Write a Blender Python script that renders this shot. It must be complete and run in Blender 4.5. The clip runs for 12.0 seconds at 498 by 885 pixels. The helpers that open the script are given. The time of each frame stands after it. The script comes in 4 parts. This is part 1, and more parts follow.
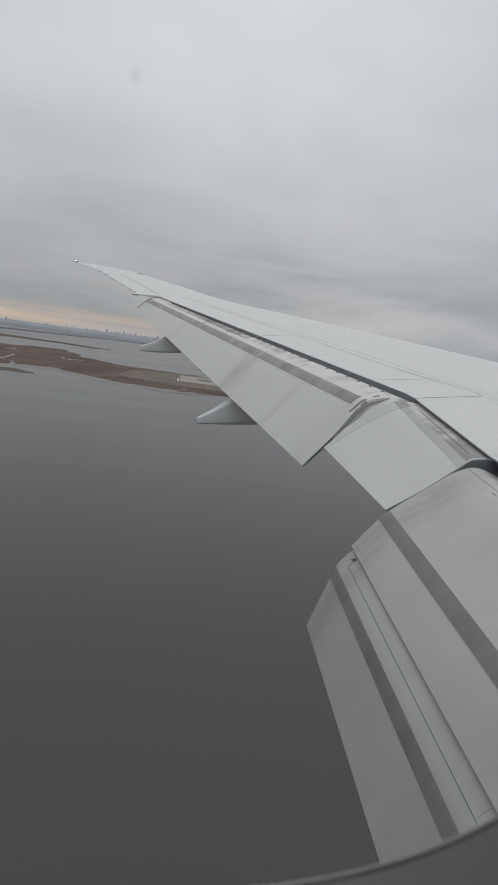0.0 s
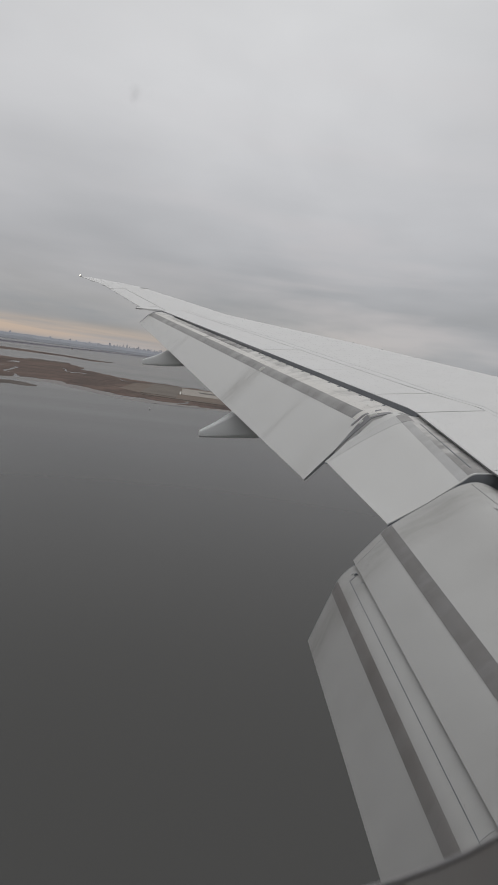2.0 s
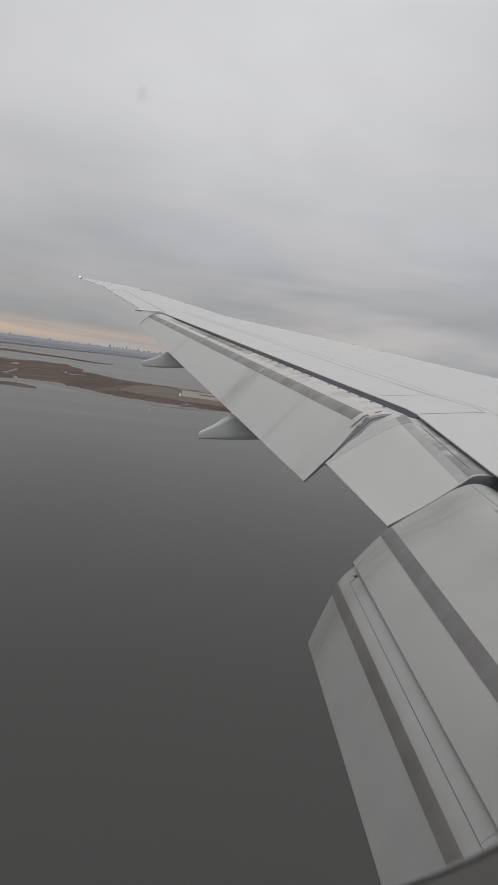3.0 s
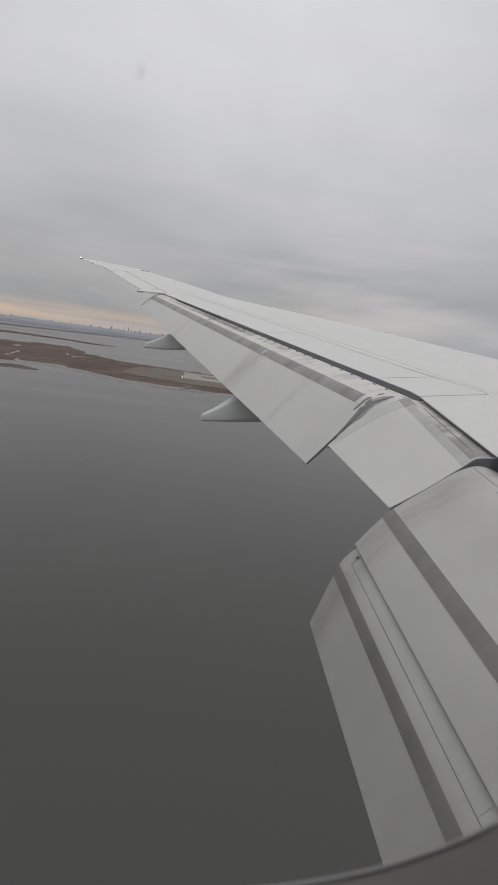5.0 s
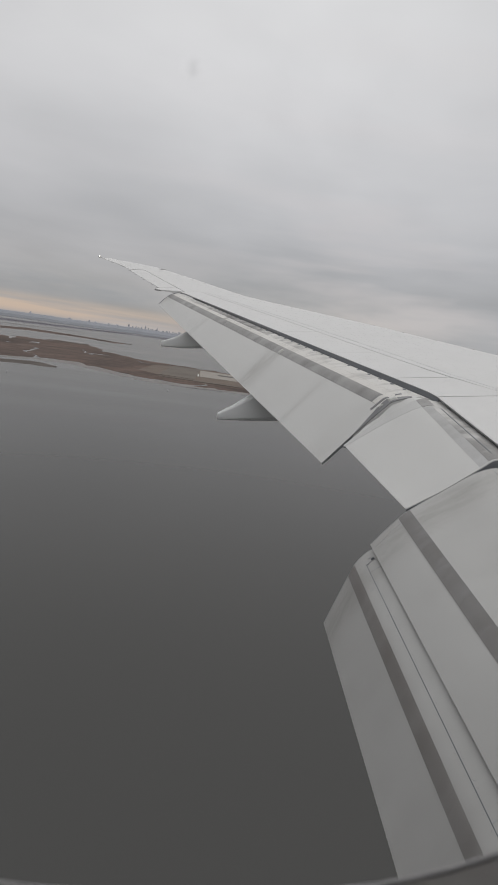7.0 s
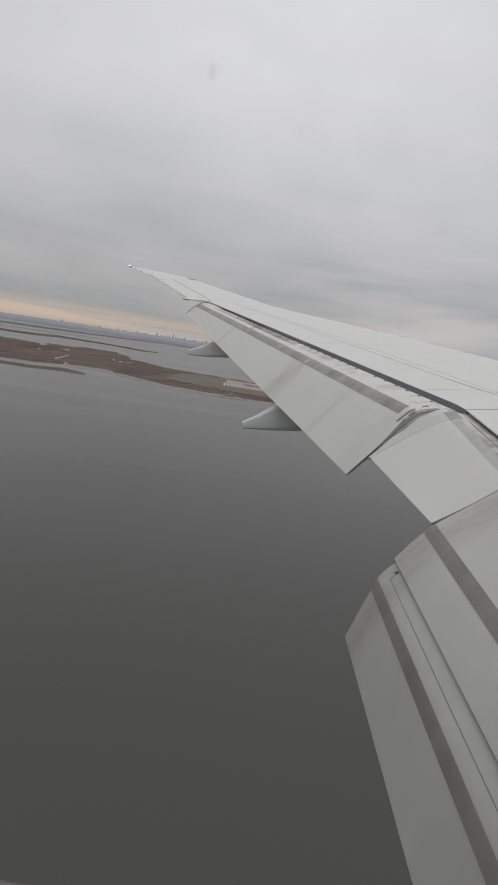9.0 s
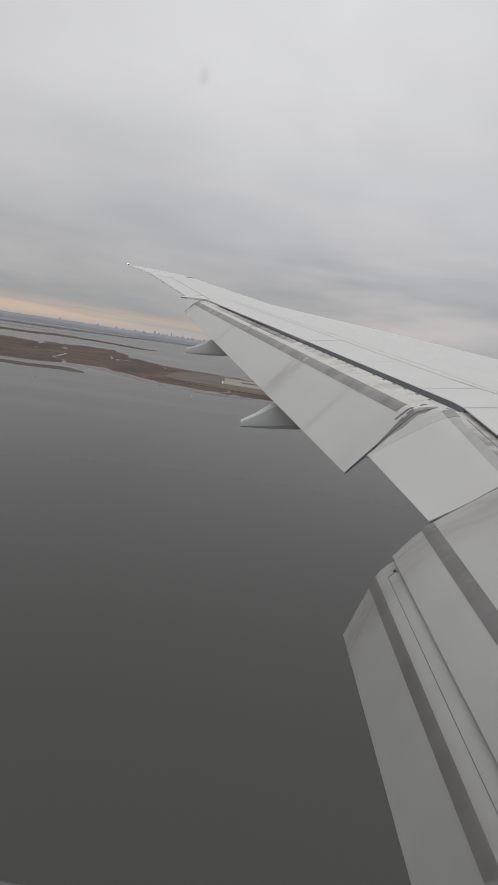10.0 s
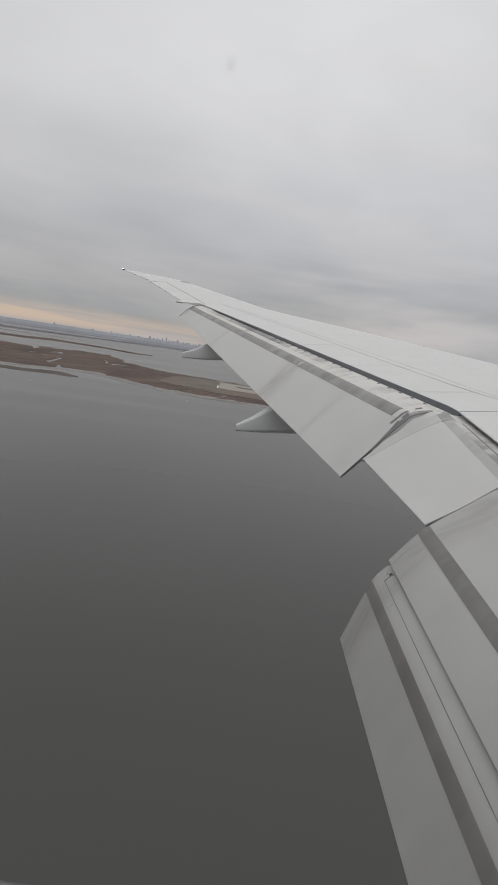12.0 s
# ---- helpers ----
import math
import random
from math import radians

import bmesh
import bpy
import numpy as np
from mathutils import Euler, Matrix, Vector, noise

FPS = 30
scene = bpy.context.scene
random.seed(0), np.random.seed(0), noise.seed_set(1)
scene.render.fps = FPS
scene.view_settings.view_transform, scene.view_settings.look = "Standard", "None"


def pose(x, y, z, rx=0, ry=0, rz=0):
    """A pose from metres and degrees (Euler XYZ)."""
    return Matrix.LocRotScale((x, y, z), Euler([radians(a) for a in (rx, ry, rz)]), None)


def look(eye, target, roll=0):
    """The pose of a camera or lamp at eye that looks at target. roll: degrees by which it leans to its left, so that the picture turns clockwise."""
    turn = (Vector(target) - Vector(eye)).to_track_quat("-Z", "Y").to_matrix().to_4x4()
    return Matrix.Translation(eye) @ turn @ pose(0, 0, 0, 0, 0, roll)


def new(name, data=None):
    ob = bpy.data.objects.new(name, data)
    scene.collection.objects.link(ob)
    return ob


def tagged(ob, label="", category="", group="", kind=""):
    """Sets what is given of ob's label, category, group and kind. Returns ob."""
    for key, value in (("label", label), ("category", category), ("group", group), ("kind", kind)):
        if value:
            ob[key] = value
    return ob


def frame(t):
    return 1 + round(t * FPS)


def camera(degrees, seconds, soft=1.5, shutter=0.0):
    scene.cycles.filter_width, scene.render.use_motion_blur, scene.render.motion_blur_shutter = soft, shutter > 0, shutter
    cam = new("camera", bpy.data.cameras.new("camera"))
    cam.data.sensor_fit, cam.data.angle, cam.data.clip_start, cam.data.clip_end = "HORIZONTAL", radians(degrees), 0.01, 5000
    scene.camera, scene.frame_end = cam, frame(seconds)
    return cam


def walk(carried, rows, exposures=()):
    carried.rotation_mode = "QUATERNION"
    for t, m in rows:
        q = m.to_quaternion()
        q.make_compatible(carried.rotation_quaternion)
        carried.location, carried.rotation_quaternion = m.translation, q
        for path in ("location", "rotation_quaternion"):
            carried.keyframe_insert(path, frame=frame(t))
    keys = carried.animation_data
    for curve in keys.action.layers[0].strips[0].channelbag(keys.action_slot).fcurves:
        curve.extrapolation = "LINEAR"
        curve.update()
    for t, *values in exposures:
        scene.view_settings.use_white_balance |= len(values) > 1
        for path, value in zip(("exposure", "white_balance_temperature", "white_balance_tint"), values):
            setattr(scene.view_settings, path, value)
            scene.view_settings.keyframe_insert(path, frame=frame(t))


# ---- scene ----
H = 48.0            # height of the cabin window over the water
cam = camera(50.0, 12.0, soft=1.6)
# a phone's lens: 2 mm wide, set on the wing, so that the window frame close by is soft
cam.data.dof.use_dof = True
cam.data.dof.focus_distance = 12.0
cam.data.dof.aperture_fstop = 19.3
# seconds, place beside the window, turn
PATH = [
    (0, -0.0002, -0.0013, -0.0008, 80.642, -7.286, -7.122),
    (0.5, 0.0012, -0.0023, -0.0017, 81.138, -7.416, -7.054),
    (1, 0.0005, -0.0008, -0.0014, 81.571, -7.426, -6.982),
    (1.5, 0.0003, -0.0003, -0.0003, 81.818, -7.475, -6.937),
    (2, 0.0015, -0.0021, -0.0009, 82.057, -7.520, -6.892),
    (2.5, 0.0004, -0.0010, -0.0004, 82.110, -7.517, -6.913),
    (3, -0.0004, -0.0012, -0.0014, 82.242, -7.503, -6.925),
    (5, -0.0003, -0.0005, -0.0002, 80.304, -7.472, -6.659),
    (5.5, -0.0007, -0.0003, -0.0004, 79.826, -7.491, -6.432),
    (6, -0.0001, 0.0014, -0.0009, 79.521, -7.394, -6.281),
    (6.5, -0.0034, 0.0037, -0.0019, 79.771, -7.224, -6.100),
    (7, -0.0089, 0.0019, -0.0015, 79.951, -7.848, -4.936),
    (9, -0.0052, 0.0034, -0.0027, 80.556, -8.545, -2.127),
    (9.5, -0.0039, 0.0032, -0.0023, 80.505, -8.456, -2.256),
    (10, -0.0037, 0.0026, -0.0010, 80.396, -8.558, -2.307),
    (10.5, -0.0080, 0.0029, -0.0051, 81.112, -8.433, -2.663),
    (11, -0.0074, 0.0006, -0.0050, 81.616, -8.432, -2.863),
    (11.5, -0.0092, 0.0023, -0.0057, 81.384, -8.553, -2.827),
    (12, -0.0116, 0.0044, -0.0058, 80.943, -8.466, -2.837),
]
# the airliner flies with its wing held a little low
BANK = Matrix.Translation((0, 0, H)) @ Matrix.Rotation(radians(-0.42), 4, "X") @ Matrix.Translation((0, 0, -H))
walk(cam, [(t, BANK @ pose(x, y, z + H, rx, ry, rz)) for t, x, y, z, rx, ry, rz in PATH],
     exposures=[(0.0, -0.11, 6360, 8.8), (1.0, -0.13, 6460, 9.7), (2.5, -0.15, 6530, 10.6), (5.0, -0.09, 6560, 10.7), (9.0, -0.06, 6560, 10.7), (12.0, -0.03, 6560, 10.5)])

# ---- sky, sun ----
world = bpy.data.worlds.new("overcast")
scene.world = world
world.use_nodes = True


class Nodes:
    """A small hand for writing node trees."""

    def __init__(self, tree):
        self.tree = tree

    def add(self, kind, **values):
        n = self.tree.nodes.new(kind)
        for k, v in values.items():
            setattr(n, k, v)
        return n

    def link(self, a, b):
        self.tree.links.new(a, b)

    def put(self, socket, value):
        if isinstance(value, bpy.types.NodeSocket):
            self.link(value, socket)
        else:
            socket.default_value = value

    def math(self, op, a, b=0.0, clamp=False):
        n = self.add("ShaderNodeMath", operation=op, use_clamp=clamp)
        self.put(n.inputs[0], a)
        self.put(n.inputs[1], b)
        return n.outputs[0]

    def ramp(self, fac, stops, ease="LINEAR"):
        n = self.add("ShaderNodeValToRGB")
        n.color_ramp.interpolation = ease
        els = n.color_ramp.elements
        while len(els) < len(stops):
            els.new(0.5)
        for e, (p, c) in zip(els, stops):
            e.position = p
            e.color = (*c, 1) if len(c) == 3 else c
        self.link(fac, n.inputs[0])
        return n.outputs[0]

    def noise(self, vector, scale, detail=4.0, rough=0.55, distort=0.0):
        n = self.add("ShaderNodeTexNoise")
        self.put(n.inputs["Vector"], vector)
        n.inputs["Scale"].default_value = scale
        n.inputs["Detail"].default_value = detail
        n.inputs["Roughness"].default_value = rough
        n.inputs["Distortion"].default_value = distort
        return n.outputs["Fac"]

    def mix(self, fac, a, b, blend="MIX"):
        n = self.add("ShaderNodeMix", data_type="RGBA", blend_type=blend)
        self.put(n.inputs[0], fac)
        self.put(n.inputs[6], a if isinstance(a, bpy.types.NodeSocket) else (*a, 1))
        self.put(n.inputs[7], b if isinstance(b, bpy.types.NodeSocket) else (*b, 1))
        return n.outputs[2]

    def mapping(self, vector, scale=(1, 1, 1), turn=(0, 0, 0)):
        n = self.add("ShaderNodeMapping")
        self.put(n.inputs["Vector"], vector)
        n.inputs["Scale"].default_value = scale
        n.inputs["Rotation"].default_value = [radians(a) for a in turn]
        return n.outputs[0]


def sky():
    N = Nodes(world.node_tree)
    world.node_tree.nodes.clear()
    way = N.add("ShaderNodeTexCoord").outputs["Generated"]
    split = N.add("ShaderNodeSeparateXYZ")
    N.link(way, split.inputs[0])
    x, y, z = split.outputs
    up = N.math("MAXIMUM", z, 0.0)
    # the cloud deck, seen in perspective
    deck = N.math("ADD", up, 0.10)
    comb = N.add("ShaderNodeCombineXYZ")
    N.link(N.math("DIVIDE", x, deck), comb.inputs[0])
    N.link(N.math("DIVIDE", y, deck), comb.inputs[1])
    big = N.noise(comb.outputs[0], 0.42, 4, 0.48, 0.3)
    small = N.noise(N.mapping(comb.outputs[0], (1, 1, 1), (0, 0, 25)), 1.15, 5, 0.52, 0.2)
    soft = N.noise(N.mapping(way, (1.0, 1.0, 1.5), (0, 12, 0)), 2.3, 3, 0.45, 0.2)
    band = N.noise(N.mapping(way, (1.9, 1.9, 11.0), (0, 4, 0)), 1.0, 4, 0.5, 0.25)
    tone = N.ramp(up, [(0.0, (0.345, 0.350, 0.378)), (0.035, (0.320, 0.314, 0.330)), (0.10, (0.370, 0.361, 0.372)), (0.15, (0.431, 0.422, 0.430)),
                       (0.22, (0.500, 0.493, 0.499)), (0.36, (0.623, 0.619, 0.624)), (0.55, (0.725, 0.726, 0.729)), (1.0, (0.78, 0.78, 0.782))])
    near = N.ramp(up, [(0.02, (1, 1, 1)), (0.30, (0.15, 0.15, 0.15))])
    cloud = N.math("ADD", N.math("MULTIPLY", big, 0.46), N.math("MULTIPLY", small, 0.24))
    cloud = N.math("ADD", N.math("MULTIPLY", N.math("SUBTRACT", cloud, 0.35), 0.95), N.math("MULTIPLY", N.math("SUBTRACT", soft, 0.5), 0.42))
    calm = N.ramp(N.math("ADD", N.math("MULTIPLY", x, 0.5), 0.5), [(0.38, (0.45, 0.45, 0.45)), (0.60, (1, 1, 1))])
    cloud = N.math("ADD", cloud, N.math("MULTIPLY", N.math("MULTIPLY", N.math("MULTIPLY", N.math("SUBTRACT", band, 0.5), 0.8), near), calm))
    col = N.mix(1.0, tone, N.math("ADD", cloud, 1.0), "MULTIPLY")
    for az, el, sizes, depth in ((-9, 11, (4.2, 4.2, 9.5), 0.09), (2, 7.5, (4.5, 4.5, 13.0), 0.06), (1, 24, (2.6, 2.6, 4.5), -0.03)):
        far = Vector((math.sin(radians(az)) * math.cos(radians(el)), math.cos(radians(az)) * math.cos(radians(el)), math.sin(radians(el))))
        off = N.add("ShaderNodeVectorMath", operation="SUBTRACT")
        N.link(way, off.inputs[0])
        off.inputs[1].default_value = far
        lump = N.add("ShaderNodeTexGradient", gradient_type="QUADRATIC_SPHERE")
        N.link(N.mapping(off.outputs[0], sizes, (0, 14, 0)), lump.inputs[0])
        ragged = N.math("MULTIPLY", lump.outputs[1], N.math("ADD", small, 0.5))
        col = N.mix(1.0, col, N.math("SUBTRACT", 1.0, N.math("MULTIPLY", ragged, depth)), "MULTIPLY")
    # thinner cloud lets a little warm light through in low streaks
    thin = N.ramp(N.math("MULTIPLY", N.math("SUBTRACT", band, 0.45), near), [(0.01, (0, 0, 0)), (0.13, (0.62, 0.62, 0.62))])
    fore = N.ramp(N.math("ADD", N.math("MULTIPLY", x, 0.5), 0.5), [(0.40, (0.15, 0.15, 0.15)), (0.60, (1, 1, 1))])
    col = N.mix(N.mix(1.0, thin, fore, "MULTIPLY"), col, (0.58, 0.525, 0.515))
    # bluer and dimmer rain cloud low down ahead
    ahead = N.mix(1.0, N.ramp(x, [(0.25, (0, 0, 0)), (0.55, (0.7, 0.7, 0.7))]), N.ramp(up, [(0.03, (1, 1, 1)), (0.12, (0, 0, 0))]), "MULTIPLY")
    col = N.mix(ahead, col, (0.335, 0.35, 0.40))
    # the clear strip low over the land behind the wing
    low = N.ramp(up, [(0.0, (0.4, 0.4, 0.4)), (0.006, (0.9, 0.9, 0.9)), (0.019, (0.95, 0.95, 0.95)), (0.028, (0.5, 0.5, 0.5)), (0.036, (0, 0, 0))])
    side = N.ramp(N.math("ADD", N.math("MULTIPLY", x, -1.0), 0.15), [(0.04, (0, 0, 0)), (0.20, (0.6, 0.6, 0.6)), (0.46, (1, 1, 1))])
    streak = N.ramp(N.noise(N.mapping(way, (3, 3, 60)), 1.0, 4), [(0.36, (0.25, 0.25, 0.25)), (0.58, (1, 1, 1))])
    # the cloud's blue-grey base just over it
    base = N.ramp(up, [(0.030, (0, 0, 0)), (0.042, (1, 1, 1)), (0.056, (1, 1, 1)), (0.085, (0, 0, 0))])
    torn = N.ramp(N.noise(N.mapping(way, (5, 5, 34), (0, -3, 0)), 1.0, 5, 0.6), [(0.34, (0.1, 0.1, 0.1)), (0.62, (1, 1, 1))])
    col = N.mix(N.mix(1.0, N.mix(1.0, base, side, "MULTIPLY"), torn, "MULTIPLY"), col, (0.285, 0.292, 0.322))
    col = N.mix(N.mix(1.0, N.mix(1.0, low, side, "MULTIPLY"), streak, "MULTIPLY"), col, (0.57, 0.445, 0.36))
    clear = N.add("ShaderNodeTexSky", sky_type="NISHITA", sun_disc=False, sun_elevation=radians(22), sun_rotation=radians(200))
    faint = N.mix(1.0, clear.outputs[0], (0.01, 0.01, 0.01), "MULTIPLY")
    both = N.mix(1.0, col, faint, "ADD")
    back = N.add("ShaderNodeBackground")
    N.link(both, back.inputs[0])
    back.inputs[1].default_value = 1.0
    N.link(back.outputs[0], N.add("ShaderNodeOutputWorld").inputs[0])


sky()
lamp = bpy.data.lights.new("sun", "SUN")
lamp.energy, lamp.angle, lamp.color = 0.6, radians(40), (1.0, 0.97, 0.93)
sun = new("sun", lamp)
sun.matrix_world = look((0, 0, 300), (-70, 10, 200))

# ---- materials ----


def material(name):
    m = bpy.data.materials.new(name)
    m.use_nodes = True
    N = Nodes(m.node_tree)
    b = m.node_tree.nodes["Principled BSDF"]
    where = N.add("ShaderNodeTexCoord").outputs["Object"]
    return m, N, b, where


def bump(N, b, height, strength, distance):
    n = N.add("ShaderNodeBump")
    n.inputs["Strength"].default_value = strength
    n.inputs["Distance"].default_value = distance
    N.link(height, n.inputs["Height"])
    N.link(n.outputs[0], b.inputs["Normal"])


def paint(name, light, dark, rough=0.38, stretch=(0.6, 2.5, 0.6), amount=0.5, stains=()):
    """Aircraft paint: grimy streaks along the airflow, fine mottling."""
    m, N, b, where = material(name)
    streak = N.noise(N.mapping(where, stretch), 1.6, 6, 0.6)
    fine = N.noise(where, 5.0, 4, 0.55)
    dirt = N.math("ADD", N.math("MULTIPLY", streak, 0.7), N.math("MULTIPLY", fine, 0.3))
    fac = N.ramp(dirt, [(0.40, (0, 0, 0)), (0.72, (amount, amount, amount))])
    col = N.mix(fac, light, dark)
    if stains:
        # oily runs along the chord behind the flap tracks
        y = N.add("ShaderNodeSeparateXYZ")
        N.link(where, y.inputs[0])
        run = N.noise(N.mapping(where, (0.9, 3.6, 0.9)), 1.5, 6, 0.65, 0.4)
        for y0, w, deep in stains:
            band = N.math("SUBTRACT", 1.0, N.math("DIVIDE", N.math("ABSOLUTE", N.math("SUBTRACT", y.outputs[1], y0)), w), True)
            col = N.mix(N.math("MULTIPLY", N.math("MULTIPLY", band, N.math("SUBTRACT", N.math("MULTIPLY", run, 2.2), 0.5, True)), deep), col, (0.26, 0.25, 0.235))
    N.link(col, b.inputs["Base Color"])
    N.link(N.math("ADD", N.math("MULTIPLY", fine, 0.18), rough - 0.09), b.inputs["Roughness"])
    bump(N, b, N.noise(where, 0.9, 2), 0.025, 0.02)
    return m


def plain(name, colour, rough=0.5, metal=0.0, vary=0.25, scale=6.0, gloss=0.5):
    m, N, b, where = material(name)
    f = N.noise(where, scale, 5, 0.6)
    N.link(N.mix(f, [c * (1 - vary) for c in colour], [c * (1 + vary) for c in colour]), b.inputs["Base Color"])
    b.inputs["Roughness"].default_value = rough
    b.inputs["Metallic"].default_value = metal
    b.inputs["Specular IOR Level"].default_value = gloss
    return m


def worn_strip(name, worn, dull):
    """Bare metal band, rubbed in patches across its width and smeared along the airflow."""
    m, N, b, where = material(name)
    patch = N.noise(N.mapping(where, (0.5, 1.7, 0.5)), 1.4, 5, 0.6, 0.5)
    smear = N.noise(N.mapping(where, (1.0, 4.0, 1.0)), 1.6, 4, 0.6)
    fac = N.math("ADD", N.math("MULTIPLY", patch, 0.78), N.math("MULTIPLY", smear, 0.22))
    N.link(N.ramp(fac, [(0.38, dull), (0.50, [0.5 * (p + q) for p, q in zip(worn, dull)]), (0.60, worn)]), b.inputs["Base Color"])
    N.link(N.math("ADD", N.math("MULTIPLY", smear, 0.3), 0.32), b.inputs["Roughness"])
    b.inputs["Metallic"].default_value = 0.15
    return m


def grimy(name, clean, grime, heavy=(14.8, 4.2)):
    """Off-white paint with dark grease patches and runs along the airflow, heaviest round one station of the span."""
    m, N, b, where = material(name)
    patch = N.noise(N.mapping(where, (1.0, 1.3, 1.0)), 1.5, 6, 0.62, 0.6)
    run = N.noise(N.mapping(where, (0.8, 5.5, 0.8)), 1.5, 6, 0.7, 0.8)
    fac = N.math("ADD", N.math("MULTIPLY", patch, 0.55), N.math("MULTIPLY", run, 0.45))
    span = N.add("ShaderNodeSeparateXYZ")
    N.link(where, span.inputs[0])
    near = N.math("SUBTRACT", 1.0, N.math("DIVIDE", N.math("ABSOLUTE", N.math("SUBTRACT", span.outputs[1], heavy[0])), heavy[1]), True)
    fac = N.math("ADD", fac, N.math("MULTIPLY", near, 0.25))
    N.link(N.mix(N.ramp(fac, [(0.49, (0, 0, 0)), (0.60, (0.36, 0.36, 0.36)), (0.74, (1, 1, 1))]), clean, grime), b.inputs["Base Color"])
    b.inputs["Roughness"].default_value = 0.5
    return m


WING = paint("wing_paint", (0.638, 0.637, 0.634), (0.555, 0.553, 0.547), 0.42, (0.8, 1.2, 0.8), 0.4)
# copy of the flap paint for the inboard flaps, their shade darkened into it
FLAP_DIMMED = paint("dimmed_flap_paint", (0.508, 0.507, 0.497), (0.41, 0.407, 0.397), 0.42, (0.8, 1.2, 0.8), 0.45, ((5.66, 0.40, 0.7), (7.7, 0.2, 0.3), (2.9, 0.5, 0.2)))
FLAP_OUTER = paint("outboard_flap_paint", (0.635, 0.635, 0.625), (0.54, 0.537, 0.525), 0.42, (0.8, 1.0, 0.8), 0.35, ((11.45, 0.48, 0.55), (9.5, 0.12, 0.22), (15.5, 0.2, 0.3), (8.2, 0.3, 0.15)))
NOSE = grimy("flap_nose_paint", (0.64, 0.628, 0.608), (0.15, 0.146, 0.142))
NOSE_RON = grimy("flaperon_nose_paint", (0.64, 0.63, 0.615), (0.27, 0.265, 0.26), (6.0, 2.2))
NOSE_CLEAN = grimy("flap_nose_rear_paint", (0.65, 0.635, 0.61), (0.36, 0.35, 0.335), (14.8, 0.1))
STRIP = worn_strip("rub_strip", (0.245, 0.241, 0.240), (0.186, 0.178, 0.171))
FAIRING = paint("fairing_paint", (0.74, 0.755, 0.76), (0.64, 0.65, 0.655), 0.4)
LINE = plain("panel_joint", (0.25, 0.252, 0.255), 0.6)
JOINT = plain("skin_joint", (0.47, 0.472, 0.475), 0.6)
FITTING = plain("fitting", (0.60, 0.60, 0.58), 0.4, 0.2)
STRIP_AFT = worn_strip("aft_rub_strip", (0.295, 0.284, 0.277), (0.235, 0.222, 0.213))
STRIP_OUTER = worn_strip("outboard_rub_strip", (0.37, 0.365, 0.36), (0.25, 0.245, 0.24))
SEAL = plain("rubber_seal", (0.175, 0.185, 0.20), 0.55, 0, 0.15, 3.0)
LEAF = worn_strip("leaf_seal", (0.27, 0.27, 0.275), (0.15, 0.152, 0.158))
BAND = worn_strip("worn_band", (0.52, 0.52, 0.522), (0.42, 0.418, 0.415))
EDGE = paint("edge_seal_paint", (0.575, 0.575, 0.57), (0.49, 0.49, 0.485), 0.45, (0.8, 1.0, 0.8), 0.3)
SEAL2 = plain("grey_seal_and_cove_shade", (0.27, 0.275, 0.285), 0.55)
DARK = plain("dark_seal", (0.06, 0.065, 0.07), 0.6)
SKIN = paint("fuselage_paint", (0.70, 0.71, 0.71), (0.6, 0.6, 0.6), 0.35)
TRIM = plain("window_trim", (0.42, 0.412, 0.415), 0.5, 0, 0.1, 40.0)
PANEL = plain("cabin_panel", (0.60, 0.578, 0.56), 0.6, 0, 0.06, 30.0)
# the haze of the distance is put into these two base colours
TOWER = plain("haze_tinted_tower", (0.53, 0.54, 0.58), 0.9, 0, 0.12, 0.02)
FARLAND = plain("haze_tinted_far_land", (0.30, 0.315, 0.35), 0.95, 0, 0.2, 0.004)


def marsh_material():
    m, N, b, where = material("marsh_grass")
    patch = N.noise(N.mapping(where, (1, 0.5, 1)), 0.012, 8, 0.62, 0.6)
    fine = N.noise(where, 0.12, 6, 0.65)
    base = N.ramp(patch, [(0.30, (0.078, 0.066, 0.062)), (0.46, (0.118, 0.092, 0.083)), (0.58, (0.150, 0.112, 0.098)), (0.74, (0.175, 0.152, 0.136))])
    mud = N.noise(N.mapping(where, (0.22, 1, 1), (0, 0, 12)), 0.045, 6, 0.6, 0.4)
    base = N.mix(N.ramp(mud, [(0.52, (0, 0, 0)), (0.66, (0.75, 0.75, 0.75))]), base, (0.070, 0.060, 0.056))
    base = N.mix(N.ramp(mud, [(0.30, (0.6, 0.6, 0.6)), (0.42, (0, 0, 0))]), base, (0.205, 0.172, 0.150))
    N.link(N.mix(0.55, base, N.ramp(fine, [(0.3, (0.55, 0.55, 0.55)), (0.7, (1.35, 1.3, 1.25))]), "MULTIPLY"), b.inputs["Base Color"])
    b.inputs["Roughness"].default_value = 0.95
    b.inputs["Specular IOR Level"].default_value = 0.1
    return m


def water_material():
    m, N, b, where = material("bay_water")
    silt = N.noise(where, 0.006, 4, 0.5, 0.5)
    N.link(N.mix(silt, (0.068, 0.069, 0.0675), (0.077, 0.075, 0.0725)), b.inputs["Base Color"])
    breeze = N.noise(N.mapping(where, (0.16, 1, 1), (0, 0, 8)), 0.012, 5, 0.6, 0.6)
    N.link(N.math("ADD", N.math("MULTIPLY", breeze, 0.16), 0.105), b.inputs["Roughness"])
    b.inputs["IOR"].default_value = 1.33
    b.inputs["Specular IOR Level"].default_value = 0.22
    bump(N, b, N.noise(N.mapping(where, (1, 0.6, 1), (0, 0, 20)), 0.12, 3, 0.5), 0.05, 0.6)
    return m


